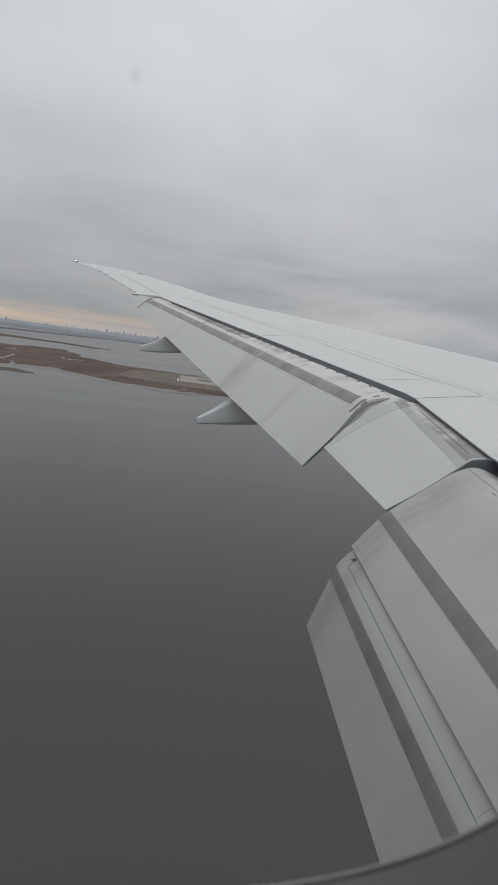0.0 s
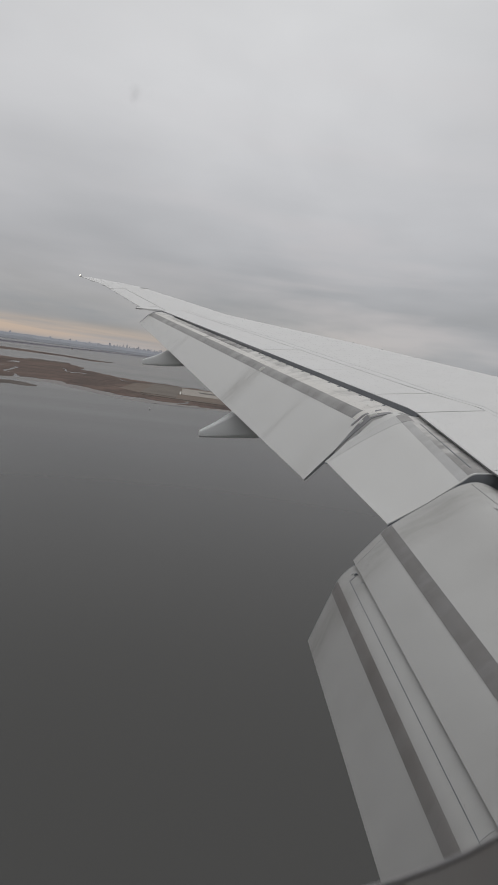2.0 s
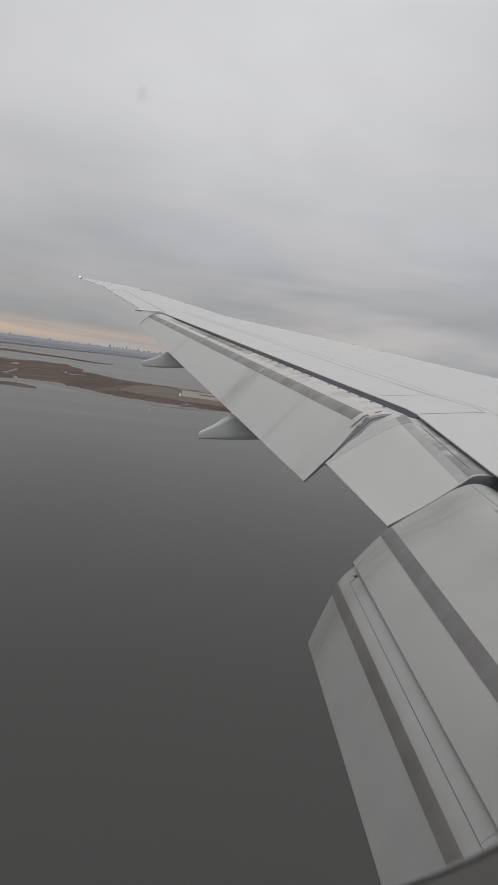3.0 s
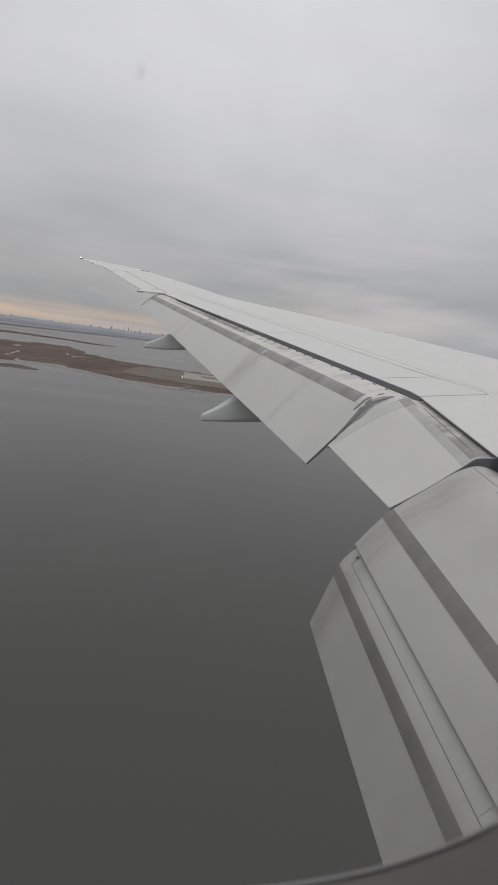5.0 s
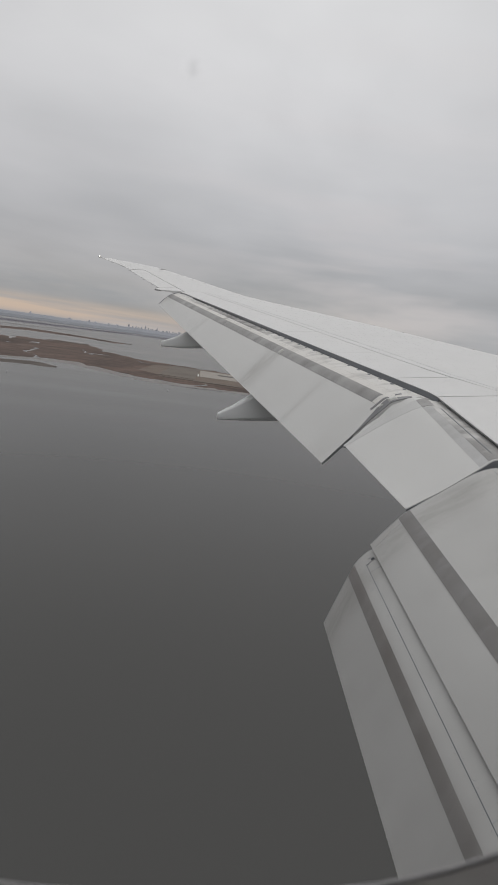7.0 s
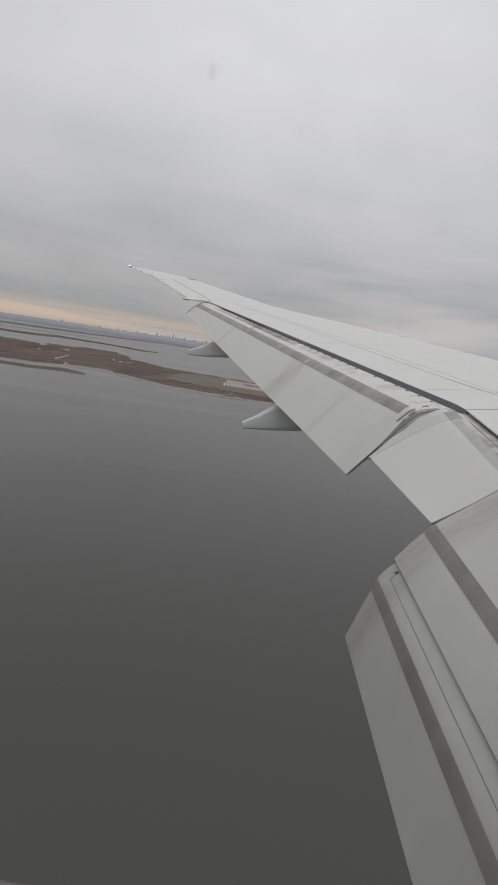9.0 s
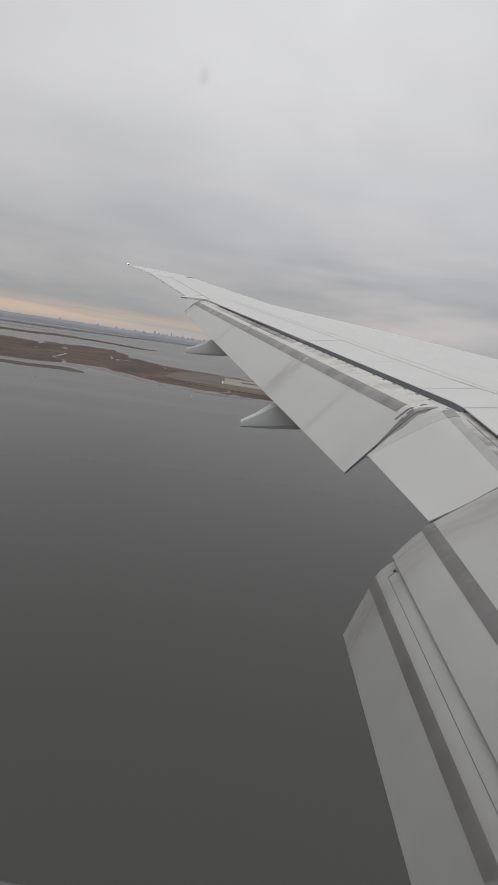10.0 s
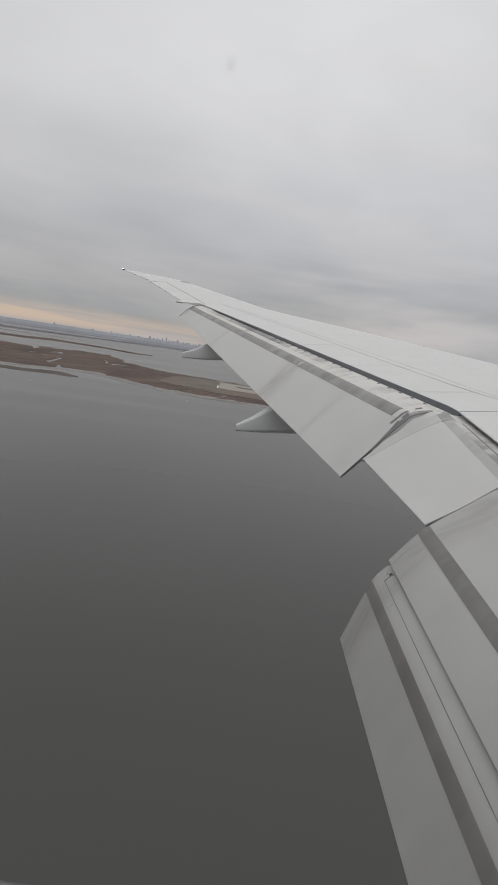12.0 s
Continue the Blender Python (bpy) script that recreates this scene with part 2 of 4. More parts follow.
def glass_material():
    """Thin coated acrylic: clear, with a faint tint and no gloss to speak of."""
    m = bpy.data.materials.new("window_glass")
    m.use_nodes = True
    N = Nodes(m.node_tree)
    m.node_tree.nodes.clear()
    clear = N.add("ShaderNodeBsdfTransparent")
    clear.inputs[0].default_value = (0.992, 0.994, 0.992, 1)
    N.link(clear.outputs[0], N.add("ShaderNodeOutputMaterial").inputs[0])
    return m


MARSH, WATER, GLASS = marsh_material(), water_material(), glass_material()
SAND = plain("pale_airfield_grass", (0.175, 0.146, 0.126), 0.95, 0, 0.25, 0.03, 0.08)
# far marsh and scrub: purple-grey haze is mixed into their colour
FARMARSH = plain("haze_tinted_far_marsh", (0.178, 0.172, 0.192), 0.95, 0, 0.25, 0.01, 0.08)
MUD = plain("tidal_mud", (0.115, 0.102, 0.094), 0.95, 0, 0.5, 0.05, 0.08)
FLAT = plain("wet_mudflat", (0.15, 0.138, 0.13), 0.45, 0, 0.45, 0.06, 0.4)
CONCRETE = plain("runway_concrete", (0.32, 0.298, 0.272), 0.9, 0, 0.15, 0.05, 0.15)
ASPHALT = plain("asphalt", (0.09, 0.085, 0.08), 0.9, 0, 0.2, 0.05)
APRON = plain("worn_apron", (0.168, 0.150, 0.134), 0.95, 0, 0.3, 0.03, 0.1)
WHITELINE = plain("road_paint", (0.55, 0.55, 0.53), 0.8, 0, 0.2, 0.4, 0.2)

# ---- mesh helpers ----


def mesh_object(name, bm, mat, smooth=40):
    bmesh.ops.recalc_face_normals(bm, faces=bm.faces)
    if smooth:
        for f in bm.faces:
            f.smooth = True
        for e in bm.edges:
            if len(e.link_faces) == 2 and e.calc_face_angle(0) > radians(smooth):
                e.smooth = False
    me = bpy.data.meshes.new(name)
    bm.to_mesh(me)
    bm.free()
    me.materials.append(mat)
    return new(name, me)


def part(name, bm, mat, parent, label="", smooth=40):
    ob = mesh_object(name, bm, mat, smooth)
    ob.parent = parent
    ob.matrix_parent_inverse = parent.matrix_world.inverted()
    return tagged(ob, label)


def loft(rings, caps=True, closed=True):
    """A skin over rings of equally many points."""
    bm = bmesh.new()
    vs = [[bm.verts.new(p) for p in r] for r in rings]
    n = len(rings[0])
    for a, b in zip(vs, vs[1:]):
        for i in range(n if closed else n - 1):
            bm.faces.new((a[i], a[(i + 1) % n], b[(i + 1) % n], b[i]))
    if caps and closed:
        bm.faces.new(vs[0])
        bm.faces.new(vs[-1])
    return bm


def smooth_line(pts, steps=4):
    """Catmull-Rom through points (x, z)."""
    pts = [Vector(p) for p in pts]
    out = []
    for i in range(len(pts) - 1):
        a, b = pts[max(i - 1, 0)], pts[i]
        c, d = pts[i + 1], pts[min(i + 2, len(pts) - 1)]
        for k in range(steps):
            t = k / steps
            out.append(0.5 * (2 * b + (c - a) * t + (2 * a - 5 * b + 4 * c - d) * t * t + (3 * b - a - 3 * c + d) * t ** 3))
    return out + [pts[-1]]


def shell(top, thick, edge=0.012):
    """A closed section under an upper line (x, z), thick in the middle, thin at its rear end."""
    n = len(top)
    low = []
    for i, p in enumerate(top):
        q, r = top[max(i - 1, 0)], top[min(i + 1, n - 1)]
        d = (r - q).normalized()
        side = Vector((d.y, -d.x)) if d.x < 0 else Vector((-d.y, d.x))
        if side.y > 0:
            side = -side
        u = i / (n - 1)
        w = edge + thick * (1 - u) ** 0.8 * min(1.0, 0.35 + u * 6)
        low.append(p + side * w)
    return list(top) + low[::-1]


def lerp(a, b, f):
    return a + (b - a) * f


def inter(s, table):
    """Table of (s, value...) read at s."""
    if s <= table[0][0]:
        return table[0][1:]
    for p, q in zip(table, table[1:]):
        if s <= q[0]:
            f = (s - p[0]) / (q[0] - p[0])
            return tuple(lerp(a, b, f) for a, b in zip(p[1:], q[1:]))
    return table[-1][1:]


# ---- the airliner: y runs out along the wing, x ahead ----
airliner = tagged(new("airliner"), "white wide-body airliner with grey wing and lowered flaps", "airliner")
airliner.location = (4.0, 0.0, H - 1.0)
bpy.context.view_layer.update()

REAR = [(0.2, 4.05, -1.75), (5.95, 3.83, -0.84), (7.95, 3.60, -0.30), (19.5, -0.97, 1.59), (25.2, -3.55, 2.83), (27.6, -5.30, 3.30)]   # spoiler trailing edge
OUTER = [(19.5, -1.50, 1.60), (25.2, -3.88, 2.83), (27.6, -5.41, 3.30)]                                            # trailing edge beyond the flap
CREST = [(0.2, 0.9), (5.95, 0.62), (7.95, 0.45), (10.1, 0.40), (11.0, 0.38), (14.0, 0.34), (16.1, 0.28), (18.75, 0.21),
         (19.5, 0.20), (22.1, 0.17), (25.5, 0.11), (27.6, 0.02)]


def lead(s):
    return -3.4 + (27.6 - s) * math.tan(radians(34.5)) - 1.2 * (max(0.0, s - 25.6) / 2.0) ** 1.5


def rear(s):
    return inter(s, REAR)


def over(s, dx, outer=False):
    """Height of the wing's upper skin dx ahead of its rear edge."""
    x0, z0 = rear(s)
    if outer:
        dx = dx + inter(s, OUTER)[0] - x0
    c = lead(s) - x0
    d = inter(s, CREST)[0]
    v = dx / c / 0.6
    if v < 0:
        return z0 + d * 1.3 * v
    if v < 1:
        return z0 + d * (1 - max(0.0, 1 - v) ** 1.3)
    w = (dx / c - 0.6) / 0.4
    return z0 + d - (d + 0.05 * c) * w ** 2.4


def wing_ring(s, step, outer=False, start=0.42):
    x0, z0 = inter(s, OUTER) if outer else rear(s)
    c = lead(s) - x0
    pts = []
    if step:
        for dx in (start, 0.5 * (start + step), step - 0.012):
            pts.append((x0 + dx, over(s, dx, outer) - 0.035))
    else:
        for dx in (start, start + 0.02, start + 0.04):
            pts.append((x0 + dx, over(s, dx, outer)))
    first = step if step else start + 0.06
    for k in range(15):
        dx = lerp(first, c, (k / 14) ** 0.85)
        pts.append((x0 + dx, over(s, dx, outer)))
    for k in range(1, 9):
        u = 1 - k / 8
        dx = lerp(start, c, u)
        edge = (0.015, 0.0) if outer else (0.05, 0.06)
        pts.append((x0 + dx, over(s, dx, outer) - edge[0] - (0.05 if outer else 0.118) * c * math.sin(math.pi * min(u + edge[1], 1)) ** 0.9))
    return [(x, s, z + H) for x, z in pts]


def spoiler_chord(s):
    return inter(s, [(0.2, 1.3), (7.9, 1.12), (9.0, 0.95), (19.5, 0.72)])[0]


wing = part("wing", loft([wing_ring(s, spoiler_chord(s)) for s in (0.2, 3, 5.95, 7.0, 7.95, 9.5, 11, 12.5, 14, 15.5, 17, 18.3, 19.5)]), WING, airliner,
            "light grey painted wing skin")
AILERON = [(19.5, 0.68), (24.3, 0.64)]
part("wing_outer_panel", loft([wing_ring(s, 0, True, inter(s, AILERON + [(24.4, 0.02), (27.6, 0.01)])[0])
                               for s in (19.505, 20.5, 21.5, 22.5, 23.5, 24.3, 24.4, 25.3, 26.2, 27.0, 27.45, 27.6)]), WING, airliner, "light grey outer wing skin")


def tail_panel(stations, droop, longer):
    """A trailing edge panel; droop and longer: how far its rear end hangs down and stands out at each station."""
    rings = []
    for s, dz, dl in zip(stations, droop, longer):
        x0, z0 = inter(s, OUTER)
        c = inter(s, AILERON)[0] - 0.032
        top = [Vector((x0 + dx - dl * (1 - dx / c), over(s, dx, True) - dz * (1 - dx / c))) for dx in (c, 0.66 * c, 0.33 * c, 0.0)]
        rings.append([(p.x, s, p.y + H) for p in shell(top, 0.09)])
    return loft(rings)


part("aileron", tail_panel((20.26, 21, 22.5, 23.5, 24.28), (0, 0, 0, 0, 0), (0, 0, 0, 0, 0)), WING, airliner, "light grey aileron")
part("trailing_edge_panel", tail_panel((19.54, 19.9, 20.21), (-0.03, -0.02, 0.0), (0.34, 0.20, 0.05)), WING, airliner, "light grey panel beside the flap end")

# extra strip added to darken the trailing edge panel's rear edge
rings = []
for s, dl in ((19.54, 0.36), (19.9, 0.22), (20.1, 0.10)):
    x0, z0 = inter(s, OUTER)
    z = over(s, 0.0, True) + H
    rings.append([(x0 - dl, s, z + 0.022), (x0 - dl * 0.4, s, z + 0.022), (x0 - dl * 0.4, s, z - 0.012), (x0 - dl, s, z - 0.012)])
part("edge_strip", loft(rings), LINE, airliner, "dark strip added along the trailing edge panel's rear")


def spoiler(s0, s1):
    gap = [0.013 if s in (7.82, 8.8, 12.6) else 0.005 for s in (s0, s1)]
    rings = []
    for k in range(5):
        s = lerp(s0 + gap[0], s1 - gap[1], k / 4)
        c = spoiler_chord(s) - 0.012
        x0, z0 = rear(s)
        top = [(x0 + dx, over(s, dx)) for dx in (c, 0.75 * c, 0.5 * c, 0.25 * c, 0.0)]
        low = [(x, z - lerp(0.03, 0.009, i / 4)) for i, (x, z) in enumerate(top)]
        rings.append([(x, s, z + H) for x, z in top + low[::-1]])
    return loft(rings)


for s0, s1 in ((0.4, 3.2), (3.2, 5.95), (5.95, 7.82), (7.82, 8.8), (8.8, 10.6), (10.6, 12.6), (12.6, 15.0), (15.0, 17.2), (17.2, 19.5)):
    deep = 0.032 if s1 < 7.9 else inter(0.5 * (s0 + s1), [(8, 0.122), (13, 0.072), (19, 0.036)])[0]
    panel = part("spoiler", spoiler(s0, s1), WING, airliner)
    part("seal", loft([[(x + 0.004, s, z + H - 0.0085), (x + 0.030, s, z + H - 0.012), (x + 0.034, s, z + H - deep), (x + 0.012, s, z + H - deep)]
                       for s, x, z in ((u, *rear(u)) for u in np.linspace(s0 + 0.001, s1 - 0.001, 5))]), SEAL if 7.9 < s1 < 13 else SEAL2, panel, "dark rubber edge seal")

# outboard flap, from its inner to its outer end
FLAP_IN = [(3.85, -0.52), (3.62, -0.41), (3.36, -0.385), (3.02, -0.485), (2.86, -0.62), (2.45, -1.09), (2.04, -1.59)]
FLAP_OUT = [(-0.80, 1.44), (-0.95, 1.52), (-1.08, 1.53), (-1.26, 1.465), (-1.42, 1.36), (-1.56, 1.22), (-1.70, 1.06)]


def flap_line(s, lift=0.0):
    f = (s - 7.95) / 11.55
    return [Vector((lerp(a, c, f), lerp(b, d, f) + lift)) for (a, b), (c, d) in zip(FLAP_IN, FLAP_OUT)]


outboard_flap = part("outboard_flap", loft([[(p.x, s, p.y + H) for p in shell(smooth_line(flap_line(s)), 0.07 if s < 8 else 0.16)] for s in (7.95, 8.4, 10, 12, 14, 16, 18, 19.45)]),
                     FLAP_OUTER, airliner, "lowered light grey outboard flap")


def strip_on(line_at, stations, i, j, lift=0.004):
    """A thin band proud of a flap's skin, between the i-th and the j-th point of its line."""
    rings = []
    for s in stations:
        pts = line_at(s)[i:j + 1]
        d = (pts[-1] - pts[0]).normalized()
        n = Vector((-d.y, d.x))
        n = n if n.y > 0 else -n
        rings.append([(p.x, s, p.y + H) for p in [q + n * lift for q in pts] + [q - n * 0.01 for q in pts[::-1]]])
    return loft(rings)


def fine_flap(s):
    return smooth_line(flap_line(s))


part("rub_strip", strip_on(fine_flap, (8.28, 10, 12, 14, 16, 18, 19.4), 12, 16), STRIP_OUTER, outboard_flap, "dull bare metal rub strip")
part("flap_nose", strip_on(fine_flap, (8.0, 10, 12, 14, 16, 18, 19.4), 3, 10, 0.003), NOSE, outboard_flap, "stained off-white flap nose")
part("flap_nose_rear", strip_on(fine_flap, (8.0, 10, 12, 14, 16, 18, 19.4), 10, 12, 0.002), NOSE_CLEAN, outboard_flap, "cleaner off-white skin before the rub strip")


def cove(stations, nose_at):
    """The closing wall between the wing's rear and a flap's nose."""
    rings = []
    for s in stations:
        x, z = rear(s)
        a, b = Vector((x + 0.43, over(s, 0.43) - 0.05)), nose_at(s)
        c = Vector((x + 0.46, b.y - 0.25))
        rings.append([(p.x, s, p.y + H) for p in (a, c, c + Vector((0.03, -0.02)), a + Vector((0.03, -0.02)))]
                     )
    return loft(rings)


# the recess's shade is put into this wall's dark grey
part("cove_wall", cove((7.9, 10, 12, 14, 16, 18, 19.5), lambda s: flap_line(s)[0]), SEAL2, wing, "cove wall behind the flap, coloured dark for its shade")

# flaperon behind the engine
RON_OUT = [(3.98, -0.40), (3.55, -0.405), (3.29, -0.43), (2.80, -0.81), (2.32, -1.26)]
RON_IN = [(4.09, -0.885), (3.66, -0.895), (3.46, -1.03), (3.06, -1.345), (2.635, -1.63)]


def ron_line(s):
    f = (s - 5.97) / 1.88
    return smooth_line([(lerp(c, a, f), lerp(d, b, f)) for (a, b), (c, d) in zip(RON_OUT, RON_IN)])


flaperon = part("flaperon", loft([[(p.x, s, p.y + H) for p in shell(ron_line(s), 0.14)] for s in (5.97, 6.6, 7.2, 7.85)]), FLAP_OUTER, airliner,
                "lowered light grey flaperon")

part("cove_wall", cove((5.95, 6.6, 7.2, 7.88), lambda s: ron_line(s)[0]), NOSE, wing, "stained pale cove wall behind the flaperon")

# inboard flap in two segments
DIH = 0.163
MAIN = [(4.05, -1.13), (3.84, -1.03), (3.61, -0.995), (3.35, -1.10), (3.04, -1.33), (2.66, -1.62), (2.54, -1.74), (2.40, -1.91), (2.26, -2.10)]
AFT = [(2.47, -2.22), (2.38, -2.14), (2.28, -2.165), (2.19, -2.25), (2.11, -2.37), (2.06, -2.52), (1.97, -2.80), (1.86, -3.16)]


def main_line(s):
    return [Vector((p.x, p.y + DIH * (s - 5.9))) for p in smooth_line(MAIN)]


def aft_line(s):
    return [Vector((p.x, p.y + DIH * (s - 5.9))) for p in smooth_line(AFT)]


inboard_flap = part("inboard_flap", loft([[(p.x, s, p.y + H) for p in shell(main_line(s), 0.16)] for s in (0.45, 3, 5.9)]), FLAP_DIMMED, airliner,
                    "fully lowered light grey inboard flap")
aft_flap = part("aft_flap", loft([[(p.x, s, p.y + H) for p in shell(aft_line(s), 0.10)] for s in (0.45, 3, 5.9)]), FLAP_DIMMED, airliner,
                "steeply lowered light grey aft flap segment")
part("cove_wall", cove((0.4, 3.0, 5.95), lambda s: main_line(s)[0]), NOSE, wing, "stained pale cove wall behind the inboard flap")
part("end_rib", loft([[(p.x, s, p.y + H - 0.012) for p in shell(ron_line(5.97), 0.24)] for s in (5.955, 5.968)]), SEAL, flaperon, "dark grey end rib")
part("rub_strip", strip_on(main_line, (0.5, 3, 5.89), 20, 24), STRIP, inboard_flap, "dull bare metal rub strip")
part("rub_strip", strip_on(aft_line, (0.5, 3, 5.89), 16, 20), STRIP_AFT, aft_flap, "dull bare metal rub strip")


def groove(line_at, s0, s1, i, width, lift=0.003):
    rings = []
    for s in (s0, s1):
        p, q = line_at(s)[i], line_at(s)[i + 1]
        d = (q - p).normalized()
        n = Vector((-d.y, d.x)) * (1 if -d.y * 0 + d.x > 0 else -1)
        rings.append([(v.x, s, v.y + H) for v in (p + n * lift, p + d * width + n * lift, p + d * width - n * 0.01, p - n * 0.01)])
    return loft(rings)


part("panel_gap", groove(main_line, 0.6, 5.85, 9, 0.006), LINE, inboard_flap, "thin skin joint")
part("panel_gap", groove(aft_line, 2.5, 5.72, 12, 0.0065), SEAL, aft_flap, "dark gap between skin panels")


def ribbon(pts, width, side, lift=0.003):
    """A thin strip along points, as wide as given towards side."""
    rings = []
    for p in pts:
        p = Vector(p) + Vector((0, 0, H))
        rings.append([p + Vector((0, 0, lift)), p + side * width + Vector((0, 0, lift)), p + side * width - Vector((0, 0, 0.01)), p - Vector((0, 0, 0.01))])
    return loft(rings)


def skin_point(s, dx):
    return (rear(s)[0] + dx, s, over(s, dx))


FWD = Vector((1, 0, 0))
part("panel_joint", ribbon([skin_point(s, spoiler_chord(s) + inter(s, [(6, 0.10), (8, 0.10), (10, 0.22), (19.5, 0.16)])[0]) for s in np.linspace(6, 19.4, 28)], 0.008, FWD), JOINT, wing, "thin skin joint")
part("panel_joint", ribbon([skin_point(s, spoiler_chord(s) + 0.004) for s in np.linspace(8.8, 19.4, 28)], 0.010, FWD), JOINT, wing, "thin skin joint")


def block(size, taper=0.7):
    """A small fitting with a narrower top and bevelled edges."""
    bm = bmesh.new()
    bmesh.ops.create_cube(bm, size=1)
    for v in bm.verts:
        if v.co.z > 0:
            v.co.x *= taper
            v.co.y *= taper
        v.co = Vector((v.co.x * size[0], v.co.y * size[1], v.co.z * size[2]))
    bmesh.ops.bevel(bm, geom=list(bm.edges), offset=min(size) * 0.15, segments=1, affect="EDGES")
    return bm


def put_on(line_at, s, i, name, mesh, parent, label="", on=0.0):
    """A fitting seated on a flap's skin, on: its share of the way to the next point."""
    p, q = line_at(s)[i], line_at(s)[i + 1]
    d = (q - p).normalized()
    p = p.lerp(q, on)
    ob = new(name, mesh)
    x = Vector((d.x, 0, d.y))
    z = Vector((-d.y, 0, d.x))
    z = z if z.z > 0 else -z
    m = Matrix((x, z.cross(x), z)).transposed().to_4x4()
    m.translation = (p.x, s, p.y + H)
    ob.parent = parent
    ob.matrix_parent_inverse = parent.matrix_world.inverted()
    ob.matrix_basis = m
    return tagged(ob, label)


def mesh_only(name, bm, mat):
    bmesh.ops.recalc_face_normals(bm, faces=bm.faces)
    me = bpy.data.meshes.new(name)
    bm.to_mesh(me)
    bm.free()
    me.materials.append(mat)
    return me


hook = mesh_only("bracket", block((0.075, 0.085, 0.03), 0.45), SEAL)
for k in range(30):
    s = 8.35 + 0.29 * k
    if k in (6, 19, 20):
        continue
    put_on(fine_flap, s, 7, "bracket", hook, outboard_flap, "", 0.0)

# inner end of the outboard flap: carriage fittings and the closing rib
box = mesh_only("carriage_fitting", block((0.16, 0.10, 0.06)), FITTING)
put_on(fine_flap, 8.02, 12, "carriage_fitting", box, outboard_flap, "pale worn carriage fitting")
put_on(fine_flap, 11.35, 15, "carriage_fitting", box, outboard_flap, "pale worn carriage fitting")
put_on(fine_flap, 8.03, 16, "carriage_fitting", mesh_only("carriage_fitting", block((0.10, 0.05, 0.05)), FITTING), outboard_flap, "pale worn carriage fitting")
part("tape_end", strip_on(fine_flap, (8.12, 8.17, 8.26), 12, 16, 0.006), NOSE_CLEAN, outboard_flap, "torn pale tape at the strip's end")
part("tape_end", strip_on(fine_flap, (8.235, 8.25, 8.275), 12, 16, 0.009), LINE, outboard_flap, "dark torn tape edge")
part("carriage_arm", strip_on(fine_flap, (8.095, 8.11, 8.130), 12, 17, 0.008), LEAF, outboard_flap, "grey carriage arm beside the strip's end")


def leaf_seal():
    """A dark seal along the flap's inner end: narrow at the rear tip, widest under the wing's edge."""
    rings = []
    for i in range(9, 25):
        w = inter(i, [(9, 0.05), (13, 0.125), (16, 0.115), (19, 0.03), (20, 0.006), (24, 0.004)])[0]
        p, q = fine_flap(7.945)[i], fine_flap(7.945 + w)[i]
        rings.append([(p.x, 7.940, p.y + H + 0.007), (q.x, 7.945 + w, q.y + H + 0.007), (q.x, 7.945 + w, q.y + H - 0.01), (p.x, 7.940, p.y + H - 0.01)])
    return loft(rings)


part("leaf_seal", leaf_seal(), LEAF, outboard_flap, "dark grey leaf-shaped seal at the flap's end")
put_on(fine_flap, 8.13, 10, "carriage_fitting", mesh_only("carriage_fitting", block((0.13, 0.045, 0.025)), SEAL2), outboard_flap, "dark carriage fitting")
part("end_rib", loft([[(p.x, s, p.y + H - 0.02) for p in shell(fine_flap(7.95), 0.06)] for s in (7.938, 7.949)]), EDGE, outboard_flap, "light grey end rib")
part("tip_seal", loft([[(p.x, 7.932, p.y + H - 0.006), (p.x, 7.937, p.y + H - 0.006), (p.x, 7.937, p.y + H - d), (p.x, 7.932, p.y + H - d)]
                       for p, d in zip(fine_flap(7.94)[20:25], (0.050, 0.046, 0.040, 0.028, 0.010))]), SEAL, outboard_flap, "dark seal at the flap's rear corner")
part("end_rib", loft([[(p.x, s, p.y + H + 0.022) for p in shell(fine_flap(19.45), 0.13)] for s in (19.452, 19.49)]), SEAL, outboard_flap, "dark end rib")

# flaperon: stained nose, slot and worn band
RON_S = (5.99, 6.6, 7.2, 7.83)
part("flaperon_nose", strip_on(ron_line, RON_S, 1, 6, 0.003), NOSE_RON, flaperon, "stained off-white flaperon nose")
part("rub_strip", strip_on(ron_line, RON_S, 6, 8, 0.0015), BAND, flaperon, "worn silver rub strip")
part("seal_plate", strip_on(ron_line, (7.60, 7.70, 7.83), 5, 8, 0.008), STRIP_OUTER, flaperon, "grey seal plate")


def edge_strip():
    """A grey seal along the flaperon's outer edge, narrowing towards its rear."""
    rings = []
    for i in range(8, 17):
        p0, p1 = ron_line(7.60)[i], ron_line(7.845)[i]
        s0 = lerp(7.62, 7.83, (i - 8) / 8)
        f = (s0 - 7.60) / 0.245
        q = p0.lerp(p1, f)
        rings.append([(q.x, s0, q.y + H + 0.005), (p1.x, 7.845, p1.y + H + 0.005), (p1.x, 7.845, p1.y + H - 0.01), (q.x, s0, q.y + H - 0.01)])
    return loft(rings)


part("edge_strip", edge_strip(), EDGE, flaperon, "grey edge seal")


